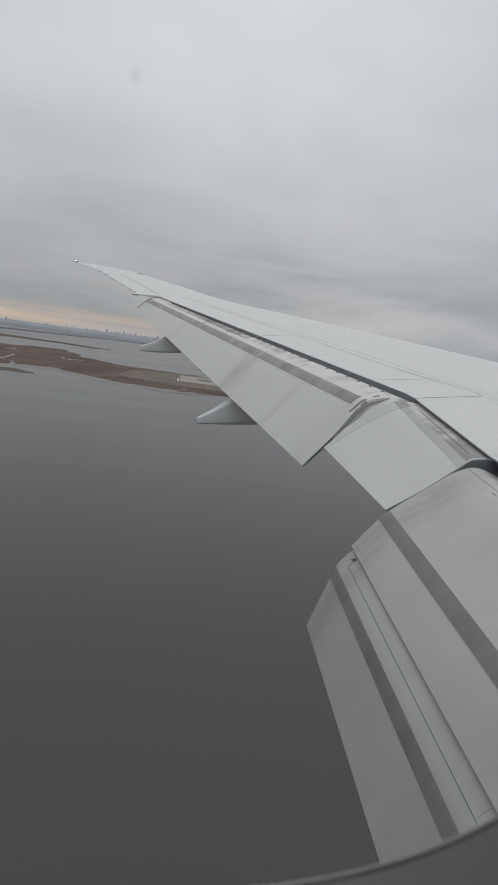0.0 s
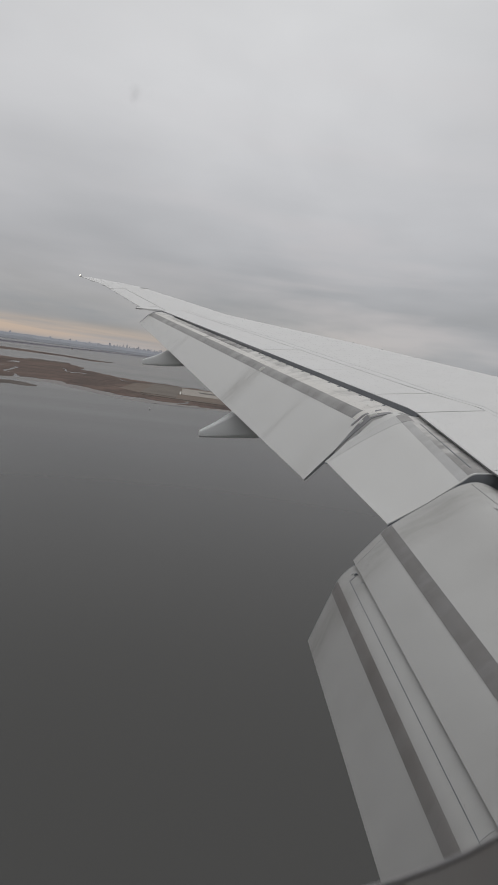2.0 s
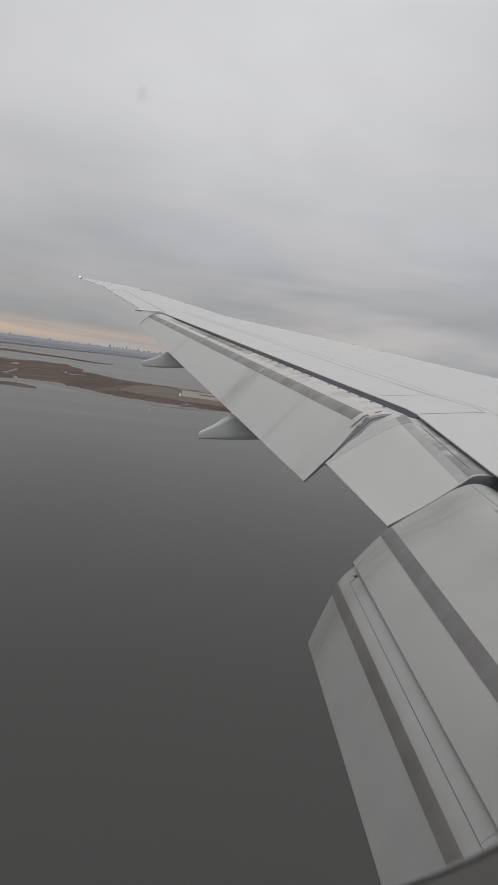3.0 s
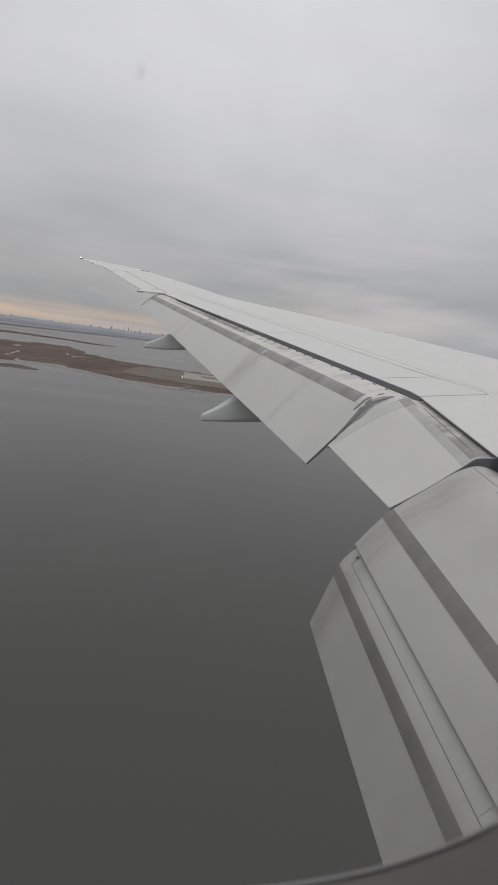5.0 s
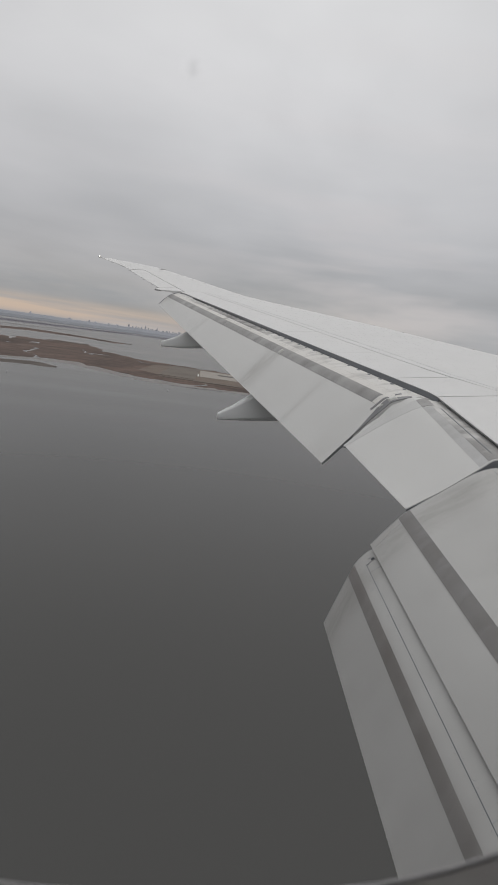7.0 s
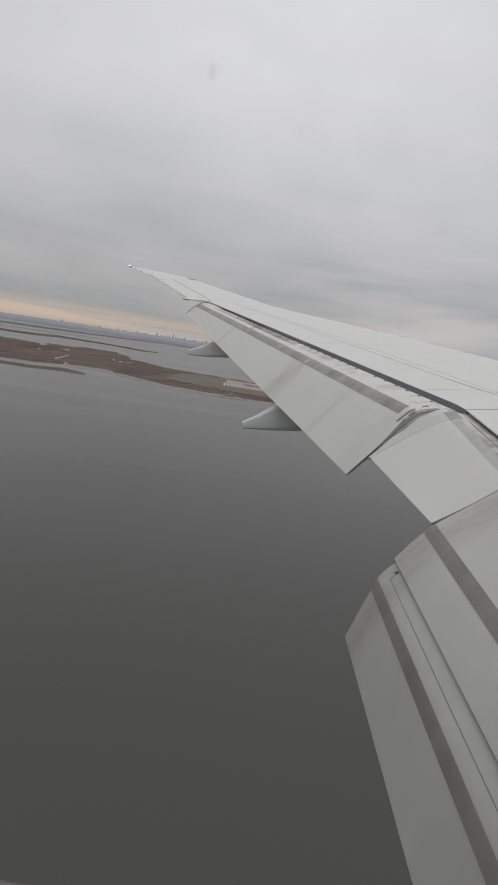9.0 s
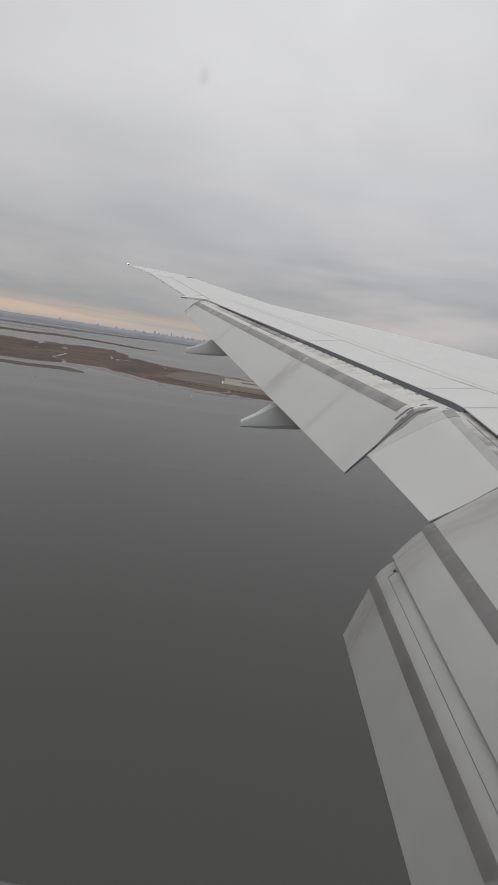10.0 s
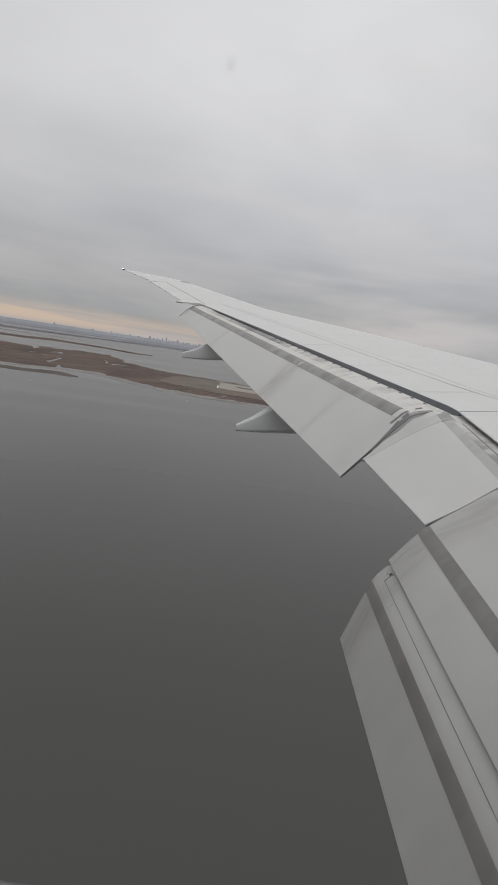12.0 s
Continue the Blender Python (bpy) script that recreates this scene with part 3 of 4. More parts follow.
def closing_seal():
    """A grey flexible wall that closes the gap from the flaperon's outer edge up to the flap's end."""
    flap = fine_flap(7.94)
    rings = []
    for k, p in enumerate(ron_line(7.848)[5:17]):
        q = min(flap[6:], key=lambda v: abs(v.x - p.x + 0.06))
        top = max(q.y - 0.045, p.y + 0.004)
        f = min(1.0, (12 - k) / 7)
        x, s, z = lerp(p.x, q.x, f), lerp(7.852, 7.925, f), lerp(p.y, top, f) + H
        rings.append([(p.x, 7.849, p.y + H), (x, s, z), (x, s + 0.009, z - 0.01), (p.x, 7.858, p.y + H - 0.02)])
    return loft(rings)


part("closing_seal", closing_seal(), FLAP_OUTER, flaperon, "grey closing seal")
part("slot", groove(ron_line, 6.12, 7.52, 4, 0.015, 0.007), SEAL, flaperon, "dark slot")

part("end_rib", loft([[(p.x, s, p.y + H - 0.03) for p in shell(ron_line(7.85), 0.34)] for s in (7.853, 7.915)]), SEAL, flaperon, "dark end rib")

# inboard flap: end plate, cover joints, rivets, hinge bracket
part("end_plate", strip_on(main_line, (5.79, 5.797), 24, 32, 0.003), JOINT, inboard_flap)
part("end_plate", loft([[(p.x, s, p.y + H + 0.002) for p in shell(main_line(5.9), 0.15)] for s in (5.901, 5.912)]), LINE, inboard_flap, "dark closing end plate")
part("end_plate", loft([[(p.x, s, p.y + H + 0.002) for p in shell(aft_line(5.9), 0.09)] for s in (5.901, 5.912)]), LINE, aft_flap, "dark closing end plate")
part("cover_joint", strip_on(aft_line, (5.70, 5.712), 8, 12, 0.003), LINE, aft_flap)
part("cover_joint", strip_on(aft_line, (5.55, 5.556), 6, 12, 0.003), JOINT, aft_flap)
part("cover_joint", strip_on(aft_line, (2.76, 2.768), 8, 12, 0.003), JOINT, aft_flap)
part("cover_joint", strip_on(aft_line, (5.30, 5.308), 12, 15, 0.003), JOINT, aft_flap)
put_on(aft_line, 5.78, 10, "hinge_bracket", mesh_only("hinge_bracket", block((0.05, 0.03, 0.02)), JOINT), aft_flap, "grey hinge bracket")
put_on(aft_line, 5.73, 9, "hinge_bracket", mesh_only("hinge_bracket", block((0.05, 0.025, 0.035)), SEAL), aft_flap, "dark hinge bracket")


put_on(main_line, 5.22, 10, "scuff_plate", mesh_only("scuff_plate", block((0.016, 0.10, 0.008)), LINE), inboard_flap, "small dark scuff plate")
put_on(main_line, 5.36, 10, "scuff_plate", mesh_only("scuff_plate", block((0.010, 0.05, 0.006)), JOINT), inboard_flap, "small grey scuff plate")


def rivets(line_at, marks, size):
    """Small flat rivet heads: marks of station, index, share of the way to the next point."""
    bm = bmesh.new()
    for s, i, f in marks:
        p, q = line_at(s)[i], line_at(s)[i + 1]
        c = p.lerp(q, f)
        d = (q - p).normalized()
        x = Vector((d.x, 0, d.y))
        z = Vector((-d.y, 0, d.x))
        z = z if z.z > 0 else -z
        m = Matrix((x, z.cross(x), z)).transposed().to_4x4()
        m.translation = (c.x, s, c.y + H)
        bmesh.ops.create_cone(bm, segments=6, radius1=size, radius2=size * 0.7, depth=0.006, cap_ends=True, matrix=m)
    return bm


rr = random.Random(8)
marks = []
for k in range(58):
    s = 2.55 + 0.055 * k + rr.uniform(-0.01, 0.01)
    if rr.random() > 0.45:
        marks.append((s, 11, rr.uniform(0.35, 0.5)))
    if rr.random() > 0.75:
        marks.append((s + 0.02, 12, 0.75))
tagged(part("rivets", rivets(aft_line, marks, 0.004), LINE, aft_flap), kind="stuff")
marks = [(4.97, 26, 0.3), (4.94, 26, 0.7), (4.58, 26, 0.5), (3.86, 26, 0.8), (3.83, 27, 0.1), (3.88, 27, 0.2), (5.4, 14, 0.2), (4.4, 16, 0.4)]
tagged(part("rivets", rivets(main_line, marks, 0.0042), LINE, inboard_flap), kind="stuff")

# flap track fairings


def fairing(s, rows):
    """A canoe with a flat top and a narrowing keel: rows of x, bottom, top, half width."""
    shape = [(-0.62, 1.0), (-0.86, 0.97), (-1.0, 0.84), (-1.0, 0.40), (-0.88, 0.12), (-0.6, 0.0)]
    shape = shape + [(-a, b) for a, b in shape[::-1]]
    table = [(r[0], r[1], r[2], r[3]) for r in rows]
    xs = [lerp(rows[0][0], rows[-1][0], (k / 24) ** 1.6) for k in range(25)]
    rings = []
    for x in xs:
        zb, zt, w = inter(x, table)
        rings.append([(x, s + w * a, H + zb + (zt - zb) * b) for a, b in shape])
    return loft(rings)


part("flap_track_fairing", fairing(11.3, [(0.49, -1.575, -1.44, 0.085), (0.80, -1.55, -1.235, 0.13), (1.10, -1.525, -0.99, 0.17), (1.80, -1.44, -0.50, 0.22), (3.0, -1.1, -0.3, 0.24), (4.6, -0.5, -0.2, 0.1)]),
     FAIRING, airliner, "grey flap track fairing under the wing", 12)
part("flap_track_fairing", fairing(16.5, [(-1.22, -0.31, -0.155, 0.085), (-0.86, -0.30, 0.0, 0.12), (-0.55, -0.285, 0.20, 0.15), (0.10, -0.2, 0.45, 0.19), (1.2, 0.1, 0.7, 0.2), (2.4, 0.5, 0.8, 0.1)]),
     FAIRING, airliner, "grey flap track fairing under the wing", 12)

bm = bmesh.new()
bmesh.ops.create_uvsphere(bm, u_segments=12, v_segments=8, radius=0.030, matrix=Matrix.Translation((-5.42, 27.585, 3.335 + H)) @ Matrix.Diagonal((1.2, 1.0, 1.5, 1)))
GLOW = bpy.data.materials.new("lit_lamp")
GLOW.use_nodes = True
lit = GLOW.node_tree.nodes["Principled BSDF"]
lit.inputs["Emission Color"].default_value = (1, 0.93, 0.80, 1)
lit.inputs["Emission Strength"].default_value = 2.2
housing = bmesh.new()
bmesh.ops.create_uvsphere(housing, u_segments=12, v_segments=8, radius=0.034, matrix=Matrix.Translation((-5.40, 27.585, 3.315 + H)) @ Matrix.Diagonal((2.2, 0.9, 0.9, 1)))
part("lamp_housing", housing, LINE, airliner, "dark lamp housing at the wing tip")
part("tip_light", bm, GLOW, airliner, "lit white wing tip light")

bm = bmesh.new()
vx = lead(24.6) - 0.75
bmesh.ops.create_uvsphere(bm, u_segments=10, v_segments=6, radius=1, matrix=Matrix.Translation((vx, 24.6, over(24.6, vx - rear(24.6)[0]) + H + 0.01)) @ Matrix.Diagonal((0.20, 0.03, 0.022, 1)))
part("vent_fairing", bm, JOINT, airliner, "small dark vent fairing on the wing")

wick = bmesh.new()
bmesh.ops.create_cone(wick, segments=6, radius1=0.006, radius2=0.003, depth=0.13, cap_ends=True, matrix=Matrix.Rotation(radians(90), 4, "Y"))
wick = mesh_only("static_wick", wick, LINE)
for s in (20.8, 21.9, 23.0, 24.1, 25.1, 26.2):
    ob = new("static_wick", wick)
    ob.parent = airliner
    ob.matrix_parent_inverse = airliner.matrix_world.inverted()
    x, z = inter(s, OUTER)
    ob.matrix_basis = Matrix.Translation((x - 0.03, s, H + over(s, 0.0, True) - 0.01))

fin = bmesh.new()
bmesh.ops.create_cube(fin, size=1)
for v in fin.verts:
    v.co = Vector((v.co.x * (0.07 if v.co.z < 0 else 0.035), v.co.y * 0.006, v.co.z * 0.022))
fin = mesh_only("vortex_generator", fin, WING)
for k in range(17):
    s = 9.6 + 0.85 * k
    ob = new("vortex_generator", fin)
    ob.parent = wing
    ob.matrix_parent_inverse = wing.matrix_world.inverted()
    x0 = rear(s)[0]
    dx = 0.64 * (lead(s) - x0)
    ob.matrix_basis = Matrix.Translation((x0 + dx, s, H + over(s, dx) + 0.009)) @ Matrix.Rotation(radians(15), 4, "Z")

# fuselage side around the seat
AX_Y, AX_Z, RAD = -2.90, -0.15, 3.1
WX, WZ, WA, WB = -0.002, 0.040, 0.1784, 0.1964


def fuselage():
    bm = bmesh.new()
    row = [-7.0 + 0.56 * k for k in range(26)]
    mine = (WX - 0.31, WX + 0.31)
    xs = sorted([-12, -9, 9, 14, *mine] + [x for a in row for x in (a, a + 0.28) if not mine[0] - 0.01 < x < mine[1] + 0.01])
    # openings: the window beside the seat, and the rows of windows before and behind it and across the aisle
    low, high = math.degrees(math.asin((WZ - 0.34 - AX_Z) / RAD)), math.degrees(math.asin((WZ + 0.34 - AX_Z) / RAD))
    angs = [k * 6 for k in range(1, 61)]
    angs = sorted([a for a in angs if not (low - 2 < a < high + 2 or 178 - high < a < 182 - low or a - 360 > low - 2)] + [low, high, 180 - high, 180 - low])
    ring = [[bm.verts.new((x, AX_Y + RAD * math.cos(radians(a)), H + AX_Z + RAD * math.sin(radians(a)))) for a in angs] for x in xs]
    n = len(angs)
    near, across = angs.index(low), angs.index(180 - high)
    for i in range(len(xs) - 1):
        light = any(abs(xs[i] - a) < 1e-6 and abs(xs[i + 1] - a - 0.28) < 1e-6 for a in row)
        for j in range(n):
            if j == near and (xs[i] == mine[0] or light and abs(xs[i]) > 1.8) or j == across and light:
                continue
            bm.faces.new((ring[i][j], ring[i][(j + 1) % n], ring[i + 1][(j + 1) % n], ring[i + 1][j]))
    bm.faces.new(ring[0])
    bm.faces.new(ring[-1])
    return bm


part("fuselage", fuselage(), SKIN, airliner, "white fuselage skin", 30)

# the cabin wall with its window


def oval(y, grow, n=96):
    out = []
    for k in range(n):
        a = 2 * math.pi * k / n
        c, s = math.cos(a), math.sin(a)
        out.append((WX + (WA + grow) * math.copysign(abs(c) ** (2 / 2.55), c), y, H + WZ + (WB + grow) * math.copysign(abs(s) ** (2 / 2.55), s)))
    return out


def square(y, w, h, n=96):
    out = []
    for k in range(n):
        a = 2 * math.pi * k / n
        c, s = math.cos(a), math.sin(a)
        m = max(abs(c), abs(s))
        z = WZ + h * s / m
        out.append((WX + w * c / m, y if y else AX_Y + math.sqrt(RAD ** 2 - (z - AX_Z) ** 2), H + z))
    return out


wall = tagged(mesh_object("wall_cabin", loft([square(0.045, 1.4, 0.36), oval(0.045, 0.050), oval(0.052, 0.043), oval(0.1258, -0.0025), oval(0.175, 0.062), square(0, 0.31, 0.34)], caps=False), PANEL, 30),
              "grey moulded cabin side panel around the window", "cabin wall", kind="structure")
window = tagged(new("window_1"), "oval cabin window with a grey frame and smudged pane", "window", kind="structure")
window.location = (WX, 0.14, H + WZ)
bpy.context.view_layer.update()
rings = []
for k in range(20):
    a = 2 * math.pi * k / 20
    rings.append(oval(0.1265 + 0.0010 * math.sin(a), -0.0022 - 0.0008 * math.cos(a)))
bm = loft(rings + [rings[0]], caps=False)
bmesh.ops.remove_doubles(bm, verts=bm.verts, dist=1e-6)
part("window_frame", bm, TRIM, window, "rounded grey window frame", 60)
bm = loft([oval(0.1600, 0.05), oval(0.1640, 0.05)])
pane = part("pane", bm, GLASS, window, "clear acrylic pane", 30)
pane.visible_shadow = False


def smudge_material():
    """A greasy spot that dims what is seen through it: most in the middle, nothing at its edge."""
    m = bpy.data.materials.new("grease_spot")
    m.use_nodes = True
    N = Nodes(m.node_tree)
    m.node_tree.nodes.clear()
    where = N.add("ShaderNodeTexCoord").outputs["Object"]
    near = N.add("ShaderNodeTexGradient", gradient_type="SPHERICAL")
    N.link(N.mapping(where, (560, 560, 330)), near.inputs[0])
    ragged = N.math("MULTIPLY", near.outputs[1], N.math("ADD", N.noise(where, 700.0, 2), 0.35))
    film = N.add("ShaderNodeBsdfTransparent")
    N.link(N.mix(N.math("MULTIPLY", ragged, 1.0, True), (1, 1, 1), (0.84, 0.84, 0.84)), film.inputs[0])
    N.link(film.outputs[0], N.add("ShaderNodeOutputMaterial").inputs[0])
    return m


bm = bmesh.new()
bmesh.ops.create_circle(bm, cap_ends=True, segments=20, radius=0.0045, matrix=Matrix.Rotation(radians(90), 4, "X"))
spot = part("smudge", bm, smudge_material(), window, "small grey smudge on the pane", 0)
spot.matrix_parent_inverse = Matrix()
spot.location = Vector((-0.0198, 0.1585, H + 0.0682)) - window.location

for ob in (airliner, wall, window):
    ob.matrix_world = BANK @ ob.matrix_world

# ---- the bay ----


def sheet(name, x0, x1, y0, y1, z, mat, n=30):
    bm = bmesh.new()
    vs = [[bm.verts.new((lerp(x0, x1, i / n), lerp(y0, y1, j / n), z)) for j in range(n + 1)] for i in range(n + 1)]
    for i in range(n):
        for j in range(n):
            bm.faces.new((vs[i][j], vs[i + 1][j], vs[i + 1][j + 1], vs[i][j + 1]))
    return mesh_object(name, bm, mat, 0)


tagged(sheet("water", -9000, 9000, -6000, 9000, 0.0, WATER), "calm dark grey bay water under cloud", "water", kind="structure")


def island(name, near, far, z, mat, label, rough=14.0, cols=240, across=26, category="marsh", seed=0.0, wet=0.0):
    """Low land between a near and a far shore line (x, y), with ragged edges; wet: how many creeks and pools lie in it."""
    bm = bmesh.new()
    grid = []
    for i in range(cols + 1):
        f = i / cols
        a, b = Vector(inter(f, near)), Vector(inter(f, far))
        line = []
        for j in range(across + 1):
            g = j / across
            p = a.lerp(b, g)
            w = noise.noise((p.x * 0.012 + seed, p.y * 0.012, 0.3)) + 0.6 * noise.noise((p.x * 0.045 + seed, p.y * 0.03, 4.0)) + 0.6 * noise.noise((p.x * 0.13 + seed, p.y * 0.1, 8.0))
            edge = max(0.0, 1 - 6 * min(g, 1 - g))
            p = p + Vector((0.5 * rough * w, 1.6 * rough * w)) * edge
            h = z * min(1.0, 8 * min(g, 1 - g)) - 0.15
            if wet:
                bend = 0.5 * noise.noise((p.x * 0.02, p.y * 0.012, 9.0))
                creek = abs(noise.noise((p.x * 0.0075 + seed + bend, p.y * 0.0035, 2.0)))
                pool = noise.noise((p.x * 0.022 + seed, p.y * 0.010, 6.0)) + 0.4 * noise.noise((p.x * 0.07, p.y * 0.03, 7.0))
                h -= wet * (1.4 * max(0.0, 1 - creek / 0.045) + 3.2 * max(0.0, pool - 0.66))
            line.append(bm.verts.new((p.x, p.y, h)))
        grid.append(line)
    for a, b in zip(grid, grid[1:]):
        for j in range(across):
            bm.faces.new((a[j], b[j], b[j + 1], a[j + 1]))
    return tagged(mesh_object(name, bm, mat, 60), label, category, kind="structure")


def along(pts):
    return [(i / (len(pts) - 1), *p) for i, p in enumerate(pts)]


island("ground_marsh", along([(-900, 540), (-420, 565), (-207, 585), (-175, 618), (-139, 629), (-104, 588), (-60, 536), (-15, 519), (35, 522), (300, 500), (800, 440)]),
       along([(-1400, 1150), (-560, 1120), (-394, 1108), (-312, 1185), (-240, 1190), (-175, 985), (-105, 905), (-46, 848), (70, 808), (300, 770), (800, 700)]),
       0.8, MARSH, "brown winter salt marsh at low tide", 14, 640, 72, wet=0.8)
island("ground_marsh_bar", along([(-420, 505), (-260, 518), (-184, 521), (-161, 530), (-146, 530), (-138, 538)]), along([(-420, 560), (-270, 562), (-200, 562), (-172, 580), (-155, 570), (-137, 542)]),
       0.5, MUD, "narrow muddy bar beside the marsh", 6, 420, 26, seed=3.6, wet=0.25)
island("ground_mudflat", along([(-900, 505), (-420, 528), (-255, 556), (-207, 572), (-178, 598), (-139, 603), (-104, 562), (-60, 514), (-15, 500), (35, 508), (300, 488), (800, 430)]),
       along([(-900, 560), (-420, 585), (-255, 600), (-207, 605), (-176, 638), (-139, 648), (-104, 606), (-60, 552), (-15, 535), (35, 536), (300, 514), (800, 455)]),
       0.28, FLAT, "wet mudflat along the marsh edge at low tide", 7, 520, 12, "mudflat", 9.0, 0.35)
island("ground_marsh_strip", along([(-1500, 1400), (-620, 1450), (-526, 1476), (-489, 1588), (-409, 1579), (-328, 1570), (-233, 1475), (-198, 1560)]),
       along([(-1600, 1640), (-700, 1670), (-598, 1700), (-573, 1840), (-462, 1782), (-358, 1715), (-253, 1597), (-196, 1572)]), 0.8, MARSH, "thin strip of brown marsh across the water", 6, 200, 10, seed=7.0)
island("ground_sandbar", along([(-900, 2080), (-700, 2110), (-610, 2250), (-520, 2330)]), along([(-900, 2150), (-700, 2165), (-600, 2300), (-516, 2338)]), 0.4, MUD,
       "thin mud bank just out of the water", 5, 120, 6, seed=2.0)
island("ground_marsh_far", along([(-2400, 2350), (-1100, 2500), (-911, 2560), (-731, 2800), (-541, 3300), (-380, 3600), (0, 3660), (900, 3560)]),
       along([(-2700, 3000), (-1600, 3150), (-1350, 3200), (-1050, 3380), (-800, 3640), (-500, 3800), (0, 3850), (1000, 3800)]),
       1.2, FARMARSH, "distant dark marsh shore tinted with haze", 12, 200, 8, seed=11.0)


def far_trees():
    """Low scrub and trees along the far shore, too small to tell apart."""
    bm = bmesh.new()
    r = random.Random(12)
    shore = [(-2400, 2500), (-1100, 2680), (-911, 2780), (-731, 3050), (-541, 3500), (-380, 3720), (0, 3760), (900, 3680)]
    for k in range(1500):
        x = lerp(-2200, 700, r.random())
        y = inter(x, shore)[0] + r.uniform(0, 260) * (0.4 if x > -500 else 1.0)
        h = r.uniform(1.2, 3.2) * (1.1 + 0.8 * noise.noise((x * 0.006, 3.0, 0)))
        w = r.uniform(6, 16)
        bmesh.ops.create_icosphere(bm, subdivisions=1, radius=1, matrix=Matrix.Translation((x, y, 0.7 + 0.4 * h)) @ Matrix.Diagonal((w, w * 0.7, h * 0.6, 1)))
    for v in bm.verts:
        v.co += Vector((r.uniform(-1, 1), r.uniform(-1, 1), r.uniform(-0.4, 0.4)))
    return bm


tagged(mesh_object("far_trees", far_trees(), FARMARSH, 0), "dark scrub and trees along the far shore, tinted with haze", "trees", kind="stuff")


def far_land():
    """A low wooded ridge with an uneven skyline of trees."""
    bm = bmesh.new()
    rows = []
    for i in range(1401):
        x = lerp(-2600, 1900, i / 1400)
        y = 4720 - 0.02 * x + 30 * noise.noise((x * 0.002, 2, 0))
        top = 46 + 4 * noise.noise((x * 0.0025, 0, 0)) + 4 * noise.noise((x * 0.015, 1, 0)) + 3.0 * noise.noise((x * 0.08, 5, 0))
        rows.append([bm.verts.new((x, y, -0.1)), bm.verts.new((x, y + 15, 0.45 * top)), bm.verts.new((x, y + 60, top)), bm.verts.new((x, y + 140, 0))])
    for a, b in zip(rows, rows[1:]):
        for j in range(3):
            bm.faces.new((a[j], b[j], b[j + 1], a[j + 1]))
    return bm


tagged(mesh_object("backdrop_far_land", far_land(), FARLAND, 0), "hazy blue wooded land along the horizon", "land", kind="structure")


def tower(x, w, d, h, steps, spire):
    """A tower of the far skyline: shaft, set-back crown, spire."""
    y = 4800 - 0.02 * x
    foot = 30.0

    def box(z0, z1, k):
        bm = bmesh.new()
        bmesh.ops.create_cube(bm, size=1, matrix=Matrix.Translation((x, y, (z0 + z1) / 2)) @ Matrix.Diagonal((w * k, d * k, z1 - z0, 1)))
        return bm

    h += 18
    z = foot + (h if steps == 1 else 0.78 * h)
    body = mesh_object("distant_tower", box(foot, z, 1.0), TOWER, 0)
    k = 1.0
    for i in range(1, steps):
        k *= 0.66
        top = foot + h * (0.78 + 0.22 * i / (steps - 1))
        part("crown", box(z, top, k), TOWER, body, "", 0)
        z = top
    if spire:
        bm = bmesh.new()
        bmesh.ops.create_cone(bm, segments=6, radius1=w * 0.16, radius2=0.5, depth=spire, cap_ends=True, matrix=Matrix.Translation((x, y, z + spire / 2)))
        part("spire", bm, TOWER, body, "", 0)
    return body


# the skyline: a few tall towers stand out, a dense lower cluster beside them, lone blocks further along
TALL = [(-648, 15, 21, 1, 0), (-612, 10, 10, 1, 0), (-584, 9, 15, 2, 0), (-562, 12, 9, 1, 0), (-536, 11, 17, 2, 6), (-503, 13, 27, 3, 14), (-478, 10, 12, 1, 0)]
rng = random.Random(4)
for x, w, h, steps, spire in TALL:
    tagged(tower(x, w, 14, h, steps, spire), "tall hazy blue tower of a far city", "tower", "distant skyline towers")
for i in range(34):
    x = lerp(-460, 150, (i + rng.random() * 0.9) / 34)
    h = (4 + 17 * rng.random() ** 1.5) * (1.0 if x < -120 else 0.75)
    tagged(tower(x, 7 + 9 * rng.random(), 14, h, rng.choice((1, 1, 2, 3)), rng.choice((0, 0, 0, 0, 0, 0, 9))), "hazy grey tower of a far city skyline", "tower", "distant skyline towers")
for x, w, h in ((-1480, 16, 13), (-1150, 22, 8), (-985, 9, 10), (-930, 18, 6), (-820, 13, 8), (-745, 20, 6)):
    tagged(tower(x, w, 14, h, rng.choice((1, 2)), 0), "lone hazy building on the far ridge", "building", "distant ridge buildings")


def shed(x, y, w, d, h, turn):
    """A small building with a pitched roof, on the flat land."""
    bm = bmesh.new()
    m = Matrix.Translation((x, y, 0.4)) @ Matrix.Rotation(radians(turn), 4, "Z")
    bmesh.ops.create_cube(bm, size=1, matrix=m @ Matrix.Translation((0, 0, h / 2)) @ Matrix.Diagonal((w, d, h, 1)))
    walls = mesh_object("building", bm, CONCRETE, 0)
    ring = [(-0.54 * w, 0), (0, 0.35 * d), (0.54 * w, 0)]
    part("roof", loft([[m @ Vector((a, q, h + b * 0.6)) for a, b in ring] for q in (-0.54 * d, 0.54 * d)]), ASPHALT, walls, "dark pitched roof", 0)
    return tagged(walls, "small pale building on the far marsh shore", "building", "far shore buildings")


for x, y, w, d, h, turn in ((-612, 3060, 9, 6, 3.2, 12), (-580, 3120, 7, 6, 2.8, 40), (-548, 3260, 10, 7, 3.0, -8), (-880, 2700, 7, 6, 2.6, 20)):
    shed(x, y, w, d, h, turn)


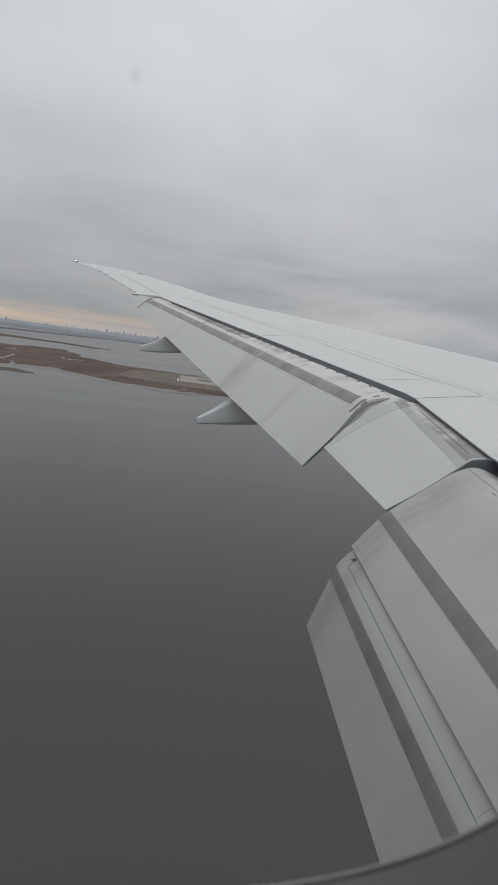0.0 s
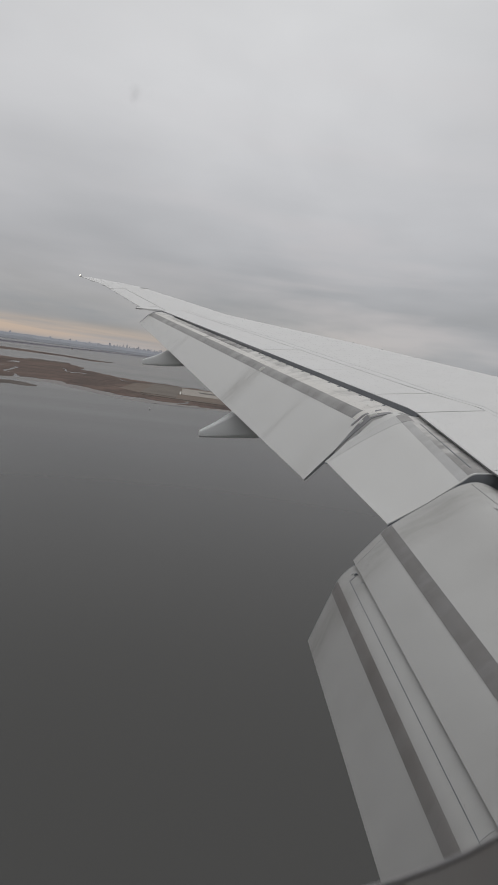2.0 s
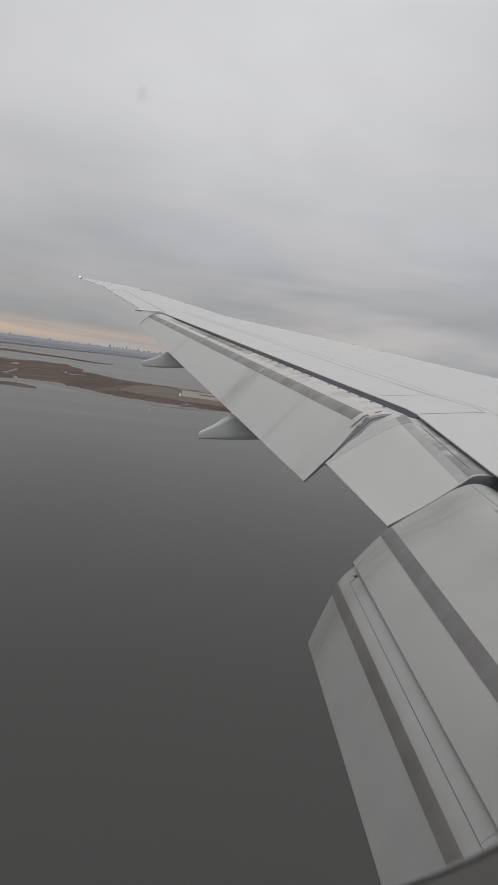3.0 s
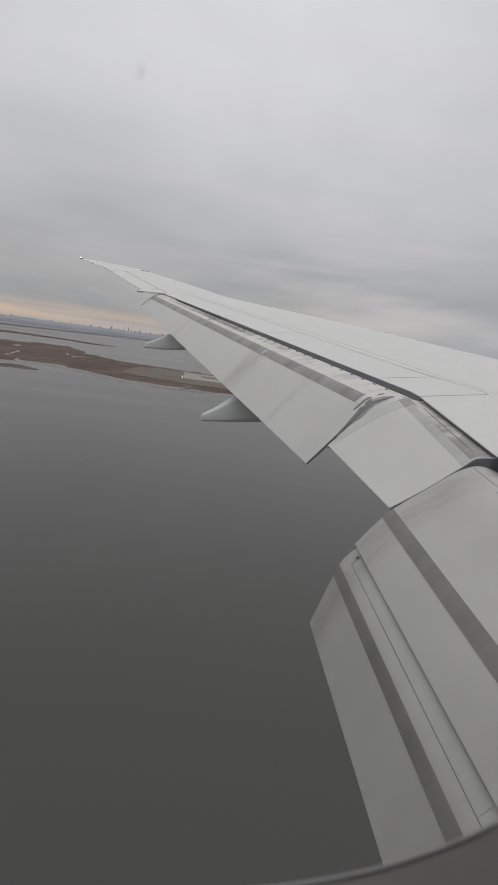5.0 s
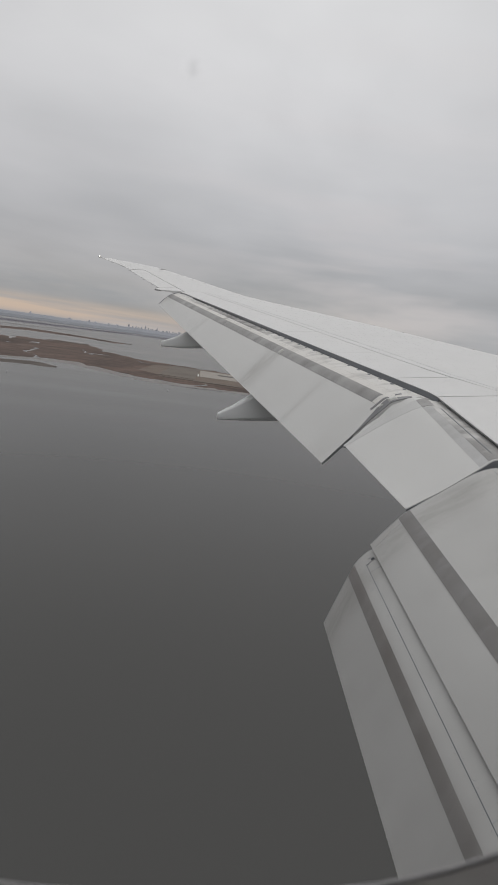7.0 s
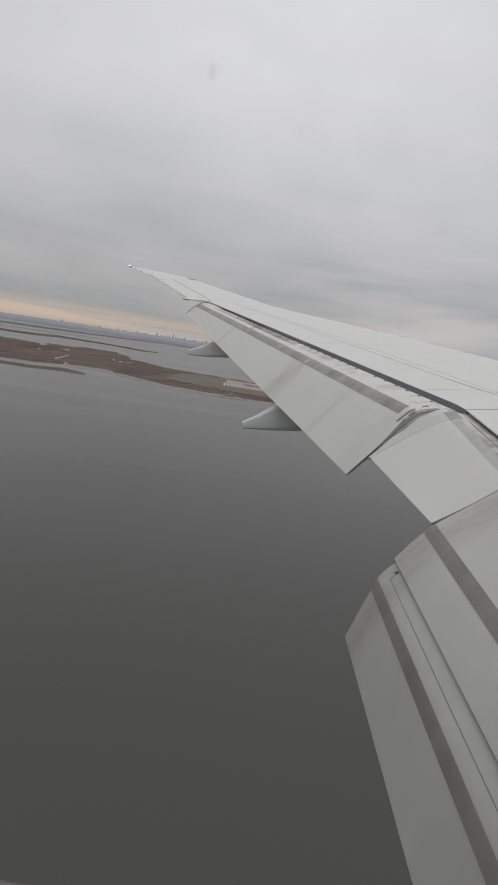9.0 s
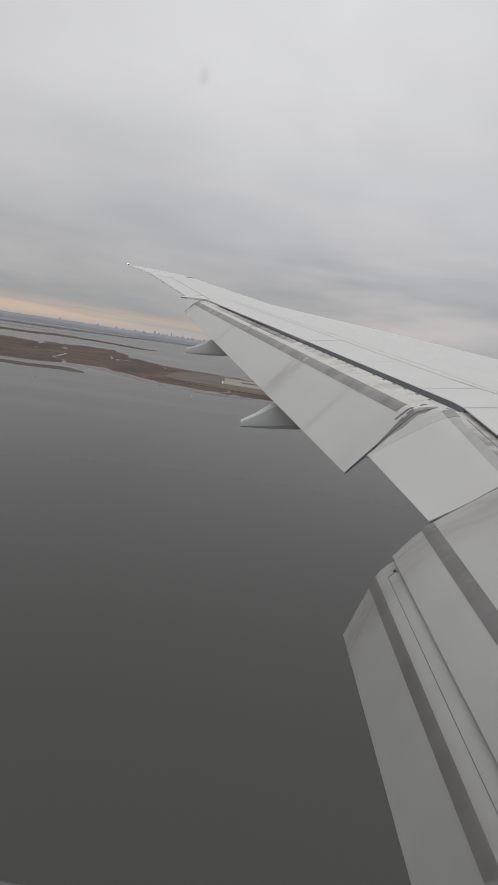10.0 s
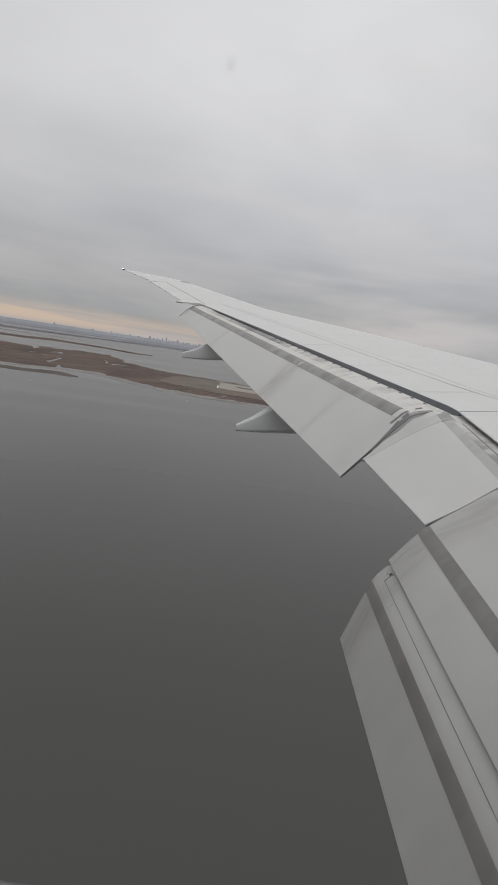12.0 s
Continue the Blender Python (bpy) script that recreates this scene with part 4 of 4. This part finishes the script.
def channel_marker(x, y):
    bm = bmesh.new()
    bmesh.ops.create_cone(bm, segments=8, radius1=0.16, radius2=0.13, depth=1.2, cap_ends=True, matrix=Matrix.Translation((x, y, 0.2)))
    post = mesh_object("channel_marker", bm, DARK, 40)
    bm = bmesh.new()
    bmesh.ops.create_cube(bm, size=1, matrix=Matrix.Translation((x, y, 0.85)) @ Matrix.Diagonal((0.9, 0.2, 0.35, 1)))
    part("board", bm, WING, post, "pale marker board", 0)
    return tagged(post, "dark channel marker post standing in the water", "channel marker", "channel markers")


for x, y in ((-150, 440), (-24, 452)):
    channel_marker(x, y)


def slab(name, corners, z, mat, label, category="airfield"):
    """A thin paved sheet with a little thickness and softened corners, its foot sunk into the land."""
    bm = bmesh.new()
    top = [bm.verts.new((x, y, z)) for x, y in corners]
    face = bm.faces.new(top)
    out = bmesh.ops.extrude_face_region(bm, geom=[face])
    for v in out["geom"]:
        if isinstance(v, bmesh.types.BMVert):
            v.co.z -= 0.9
    return tagged(mesh_object(name, bm, mat, 0), label, category, kind="structure")


island("ground_airfield", along([(-72, 640), (-46, 596), (-10, 566), (40, 556), (300, 535), (800, 470)]), along([(-70, 655), (-66, 790), (-30, 826), (60, 795), (300, 750), (800, 680)]),
       1.1, SAND, "dry airfield grass on reclaimed land", 5, 200, 16, "airfield", 5.0)
slab("ground_apron", [(-45, 612), (-4, 596), (2, 795), (-38, 800)], 1.22, APRON, "worn grey-brown asphalt apron")
slab("ground_runway", [(2, 652), (420, 600), (420, 705), (2, 770)], 1.24, CONCRETE, "pale concrete runway end")
slab("ground_taxiway", [(26, 704), (60, 700), (150, 684), (150, 700), (60, 722), (24, 728)], 1.26, ASPHALT, "dark asphalt patch on the runway")
slab("ground_road", [(-42, 586), (40, 570), (400, 548), (400, 556), (40, 578), (-42, 594)], 1.22, APRON, "pale shore road beside the airfield")
slab("ground_blast_pad", [(-1, 652), (1, 652), (1, 700), (-1, 700)], 1.27, WHITELINE, "white painted bar at the runway end")
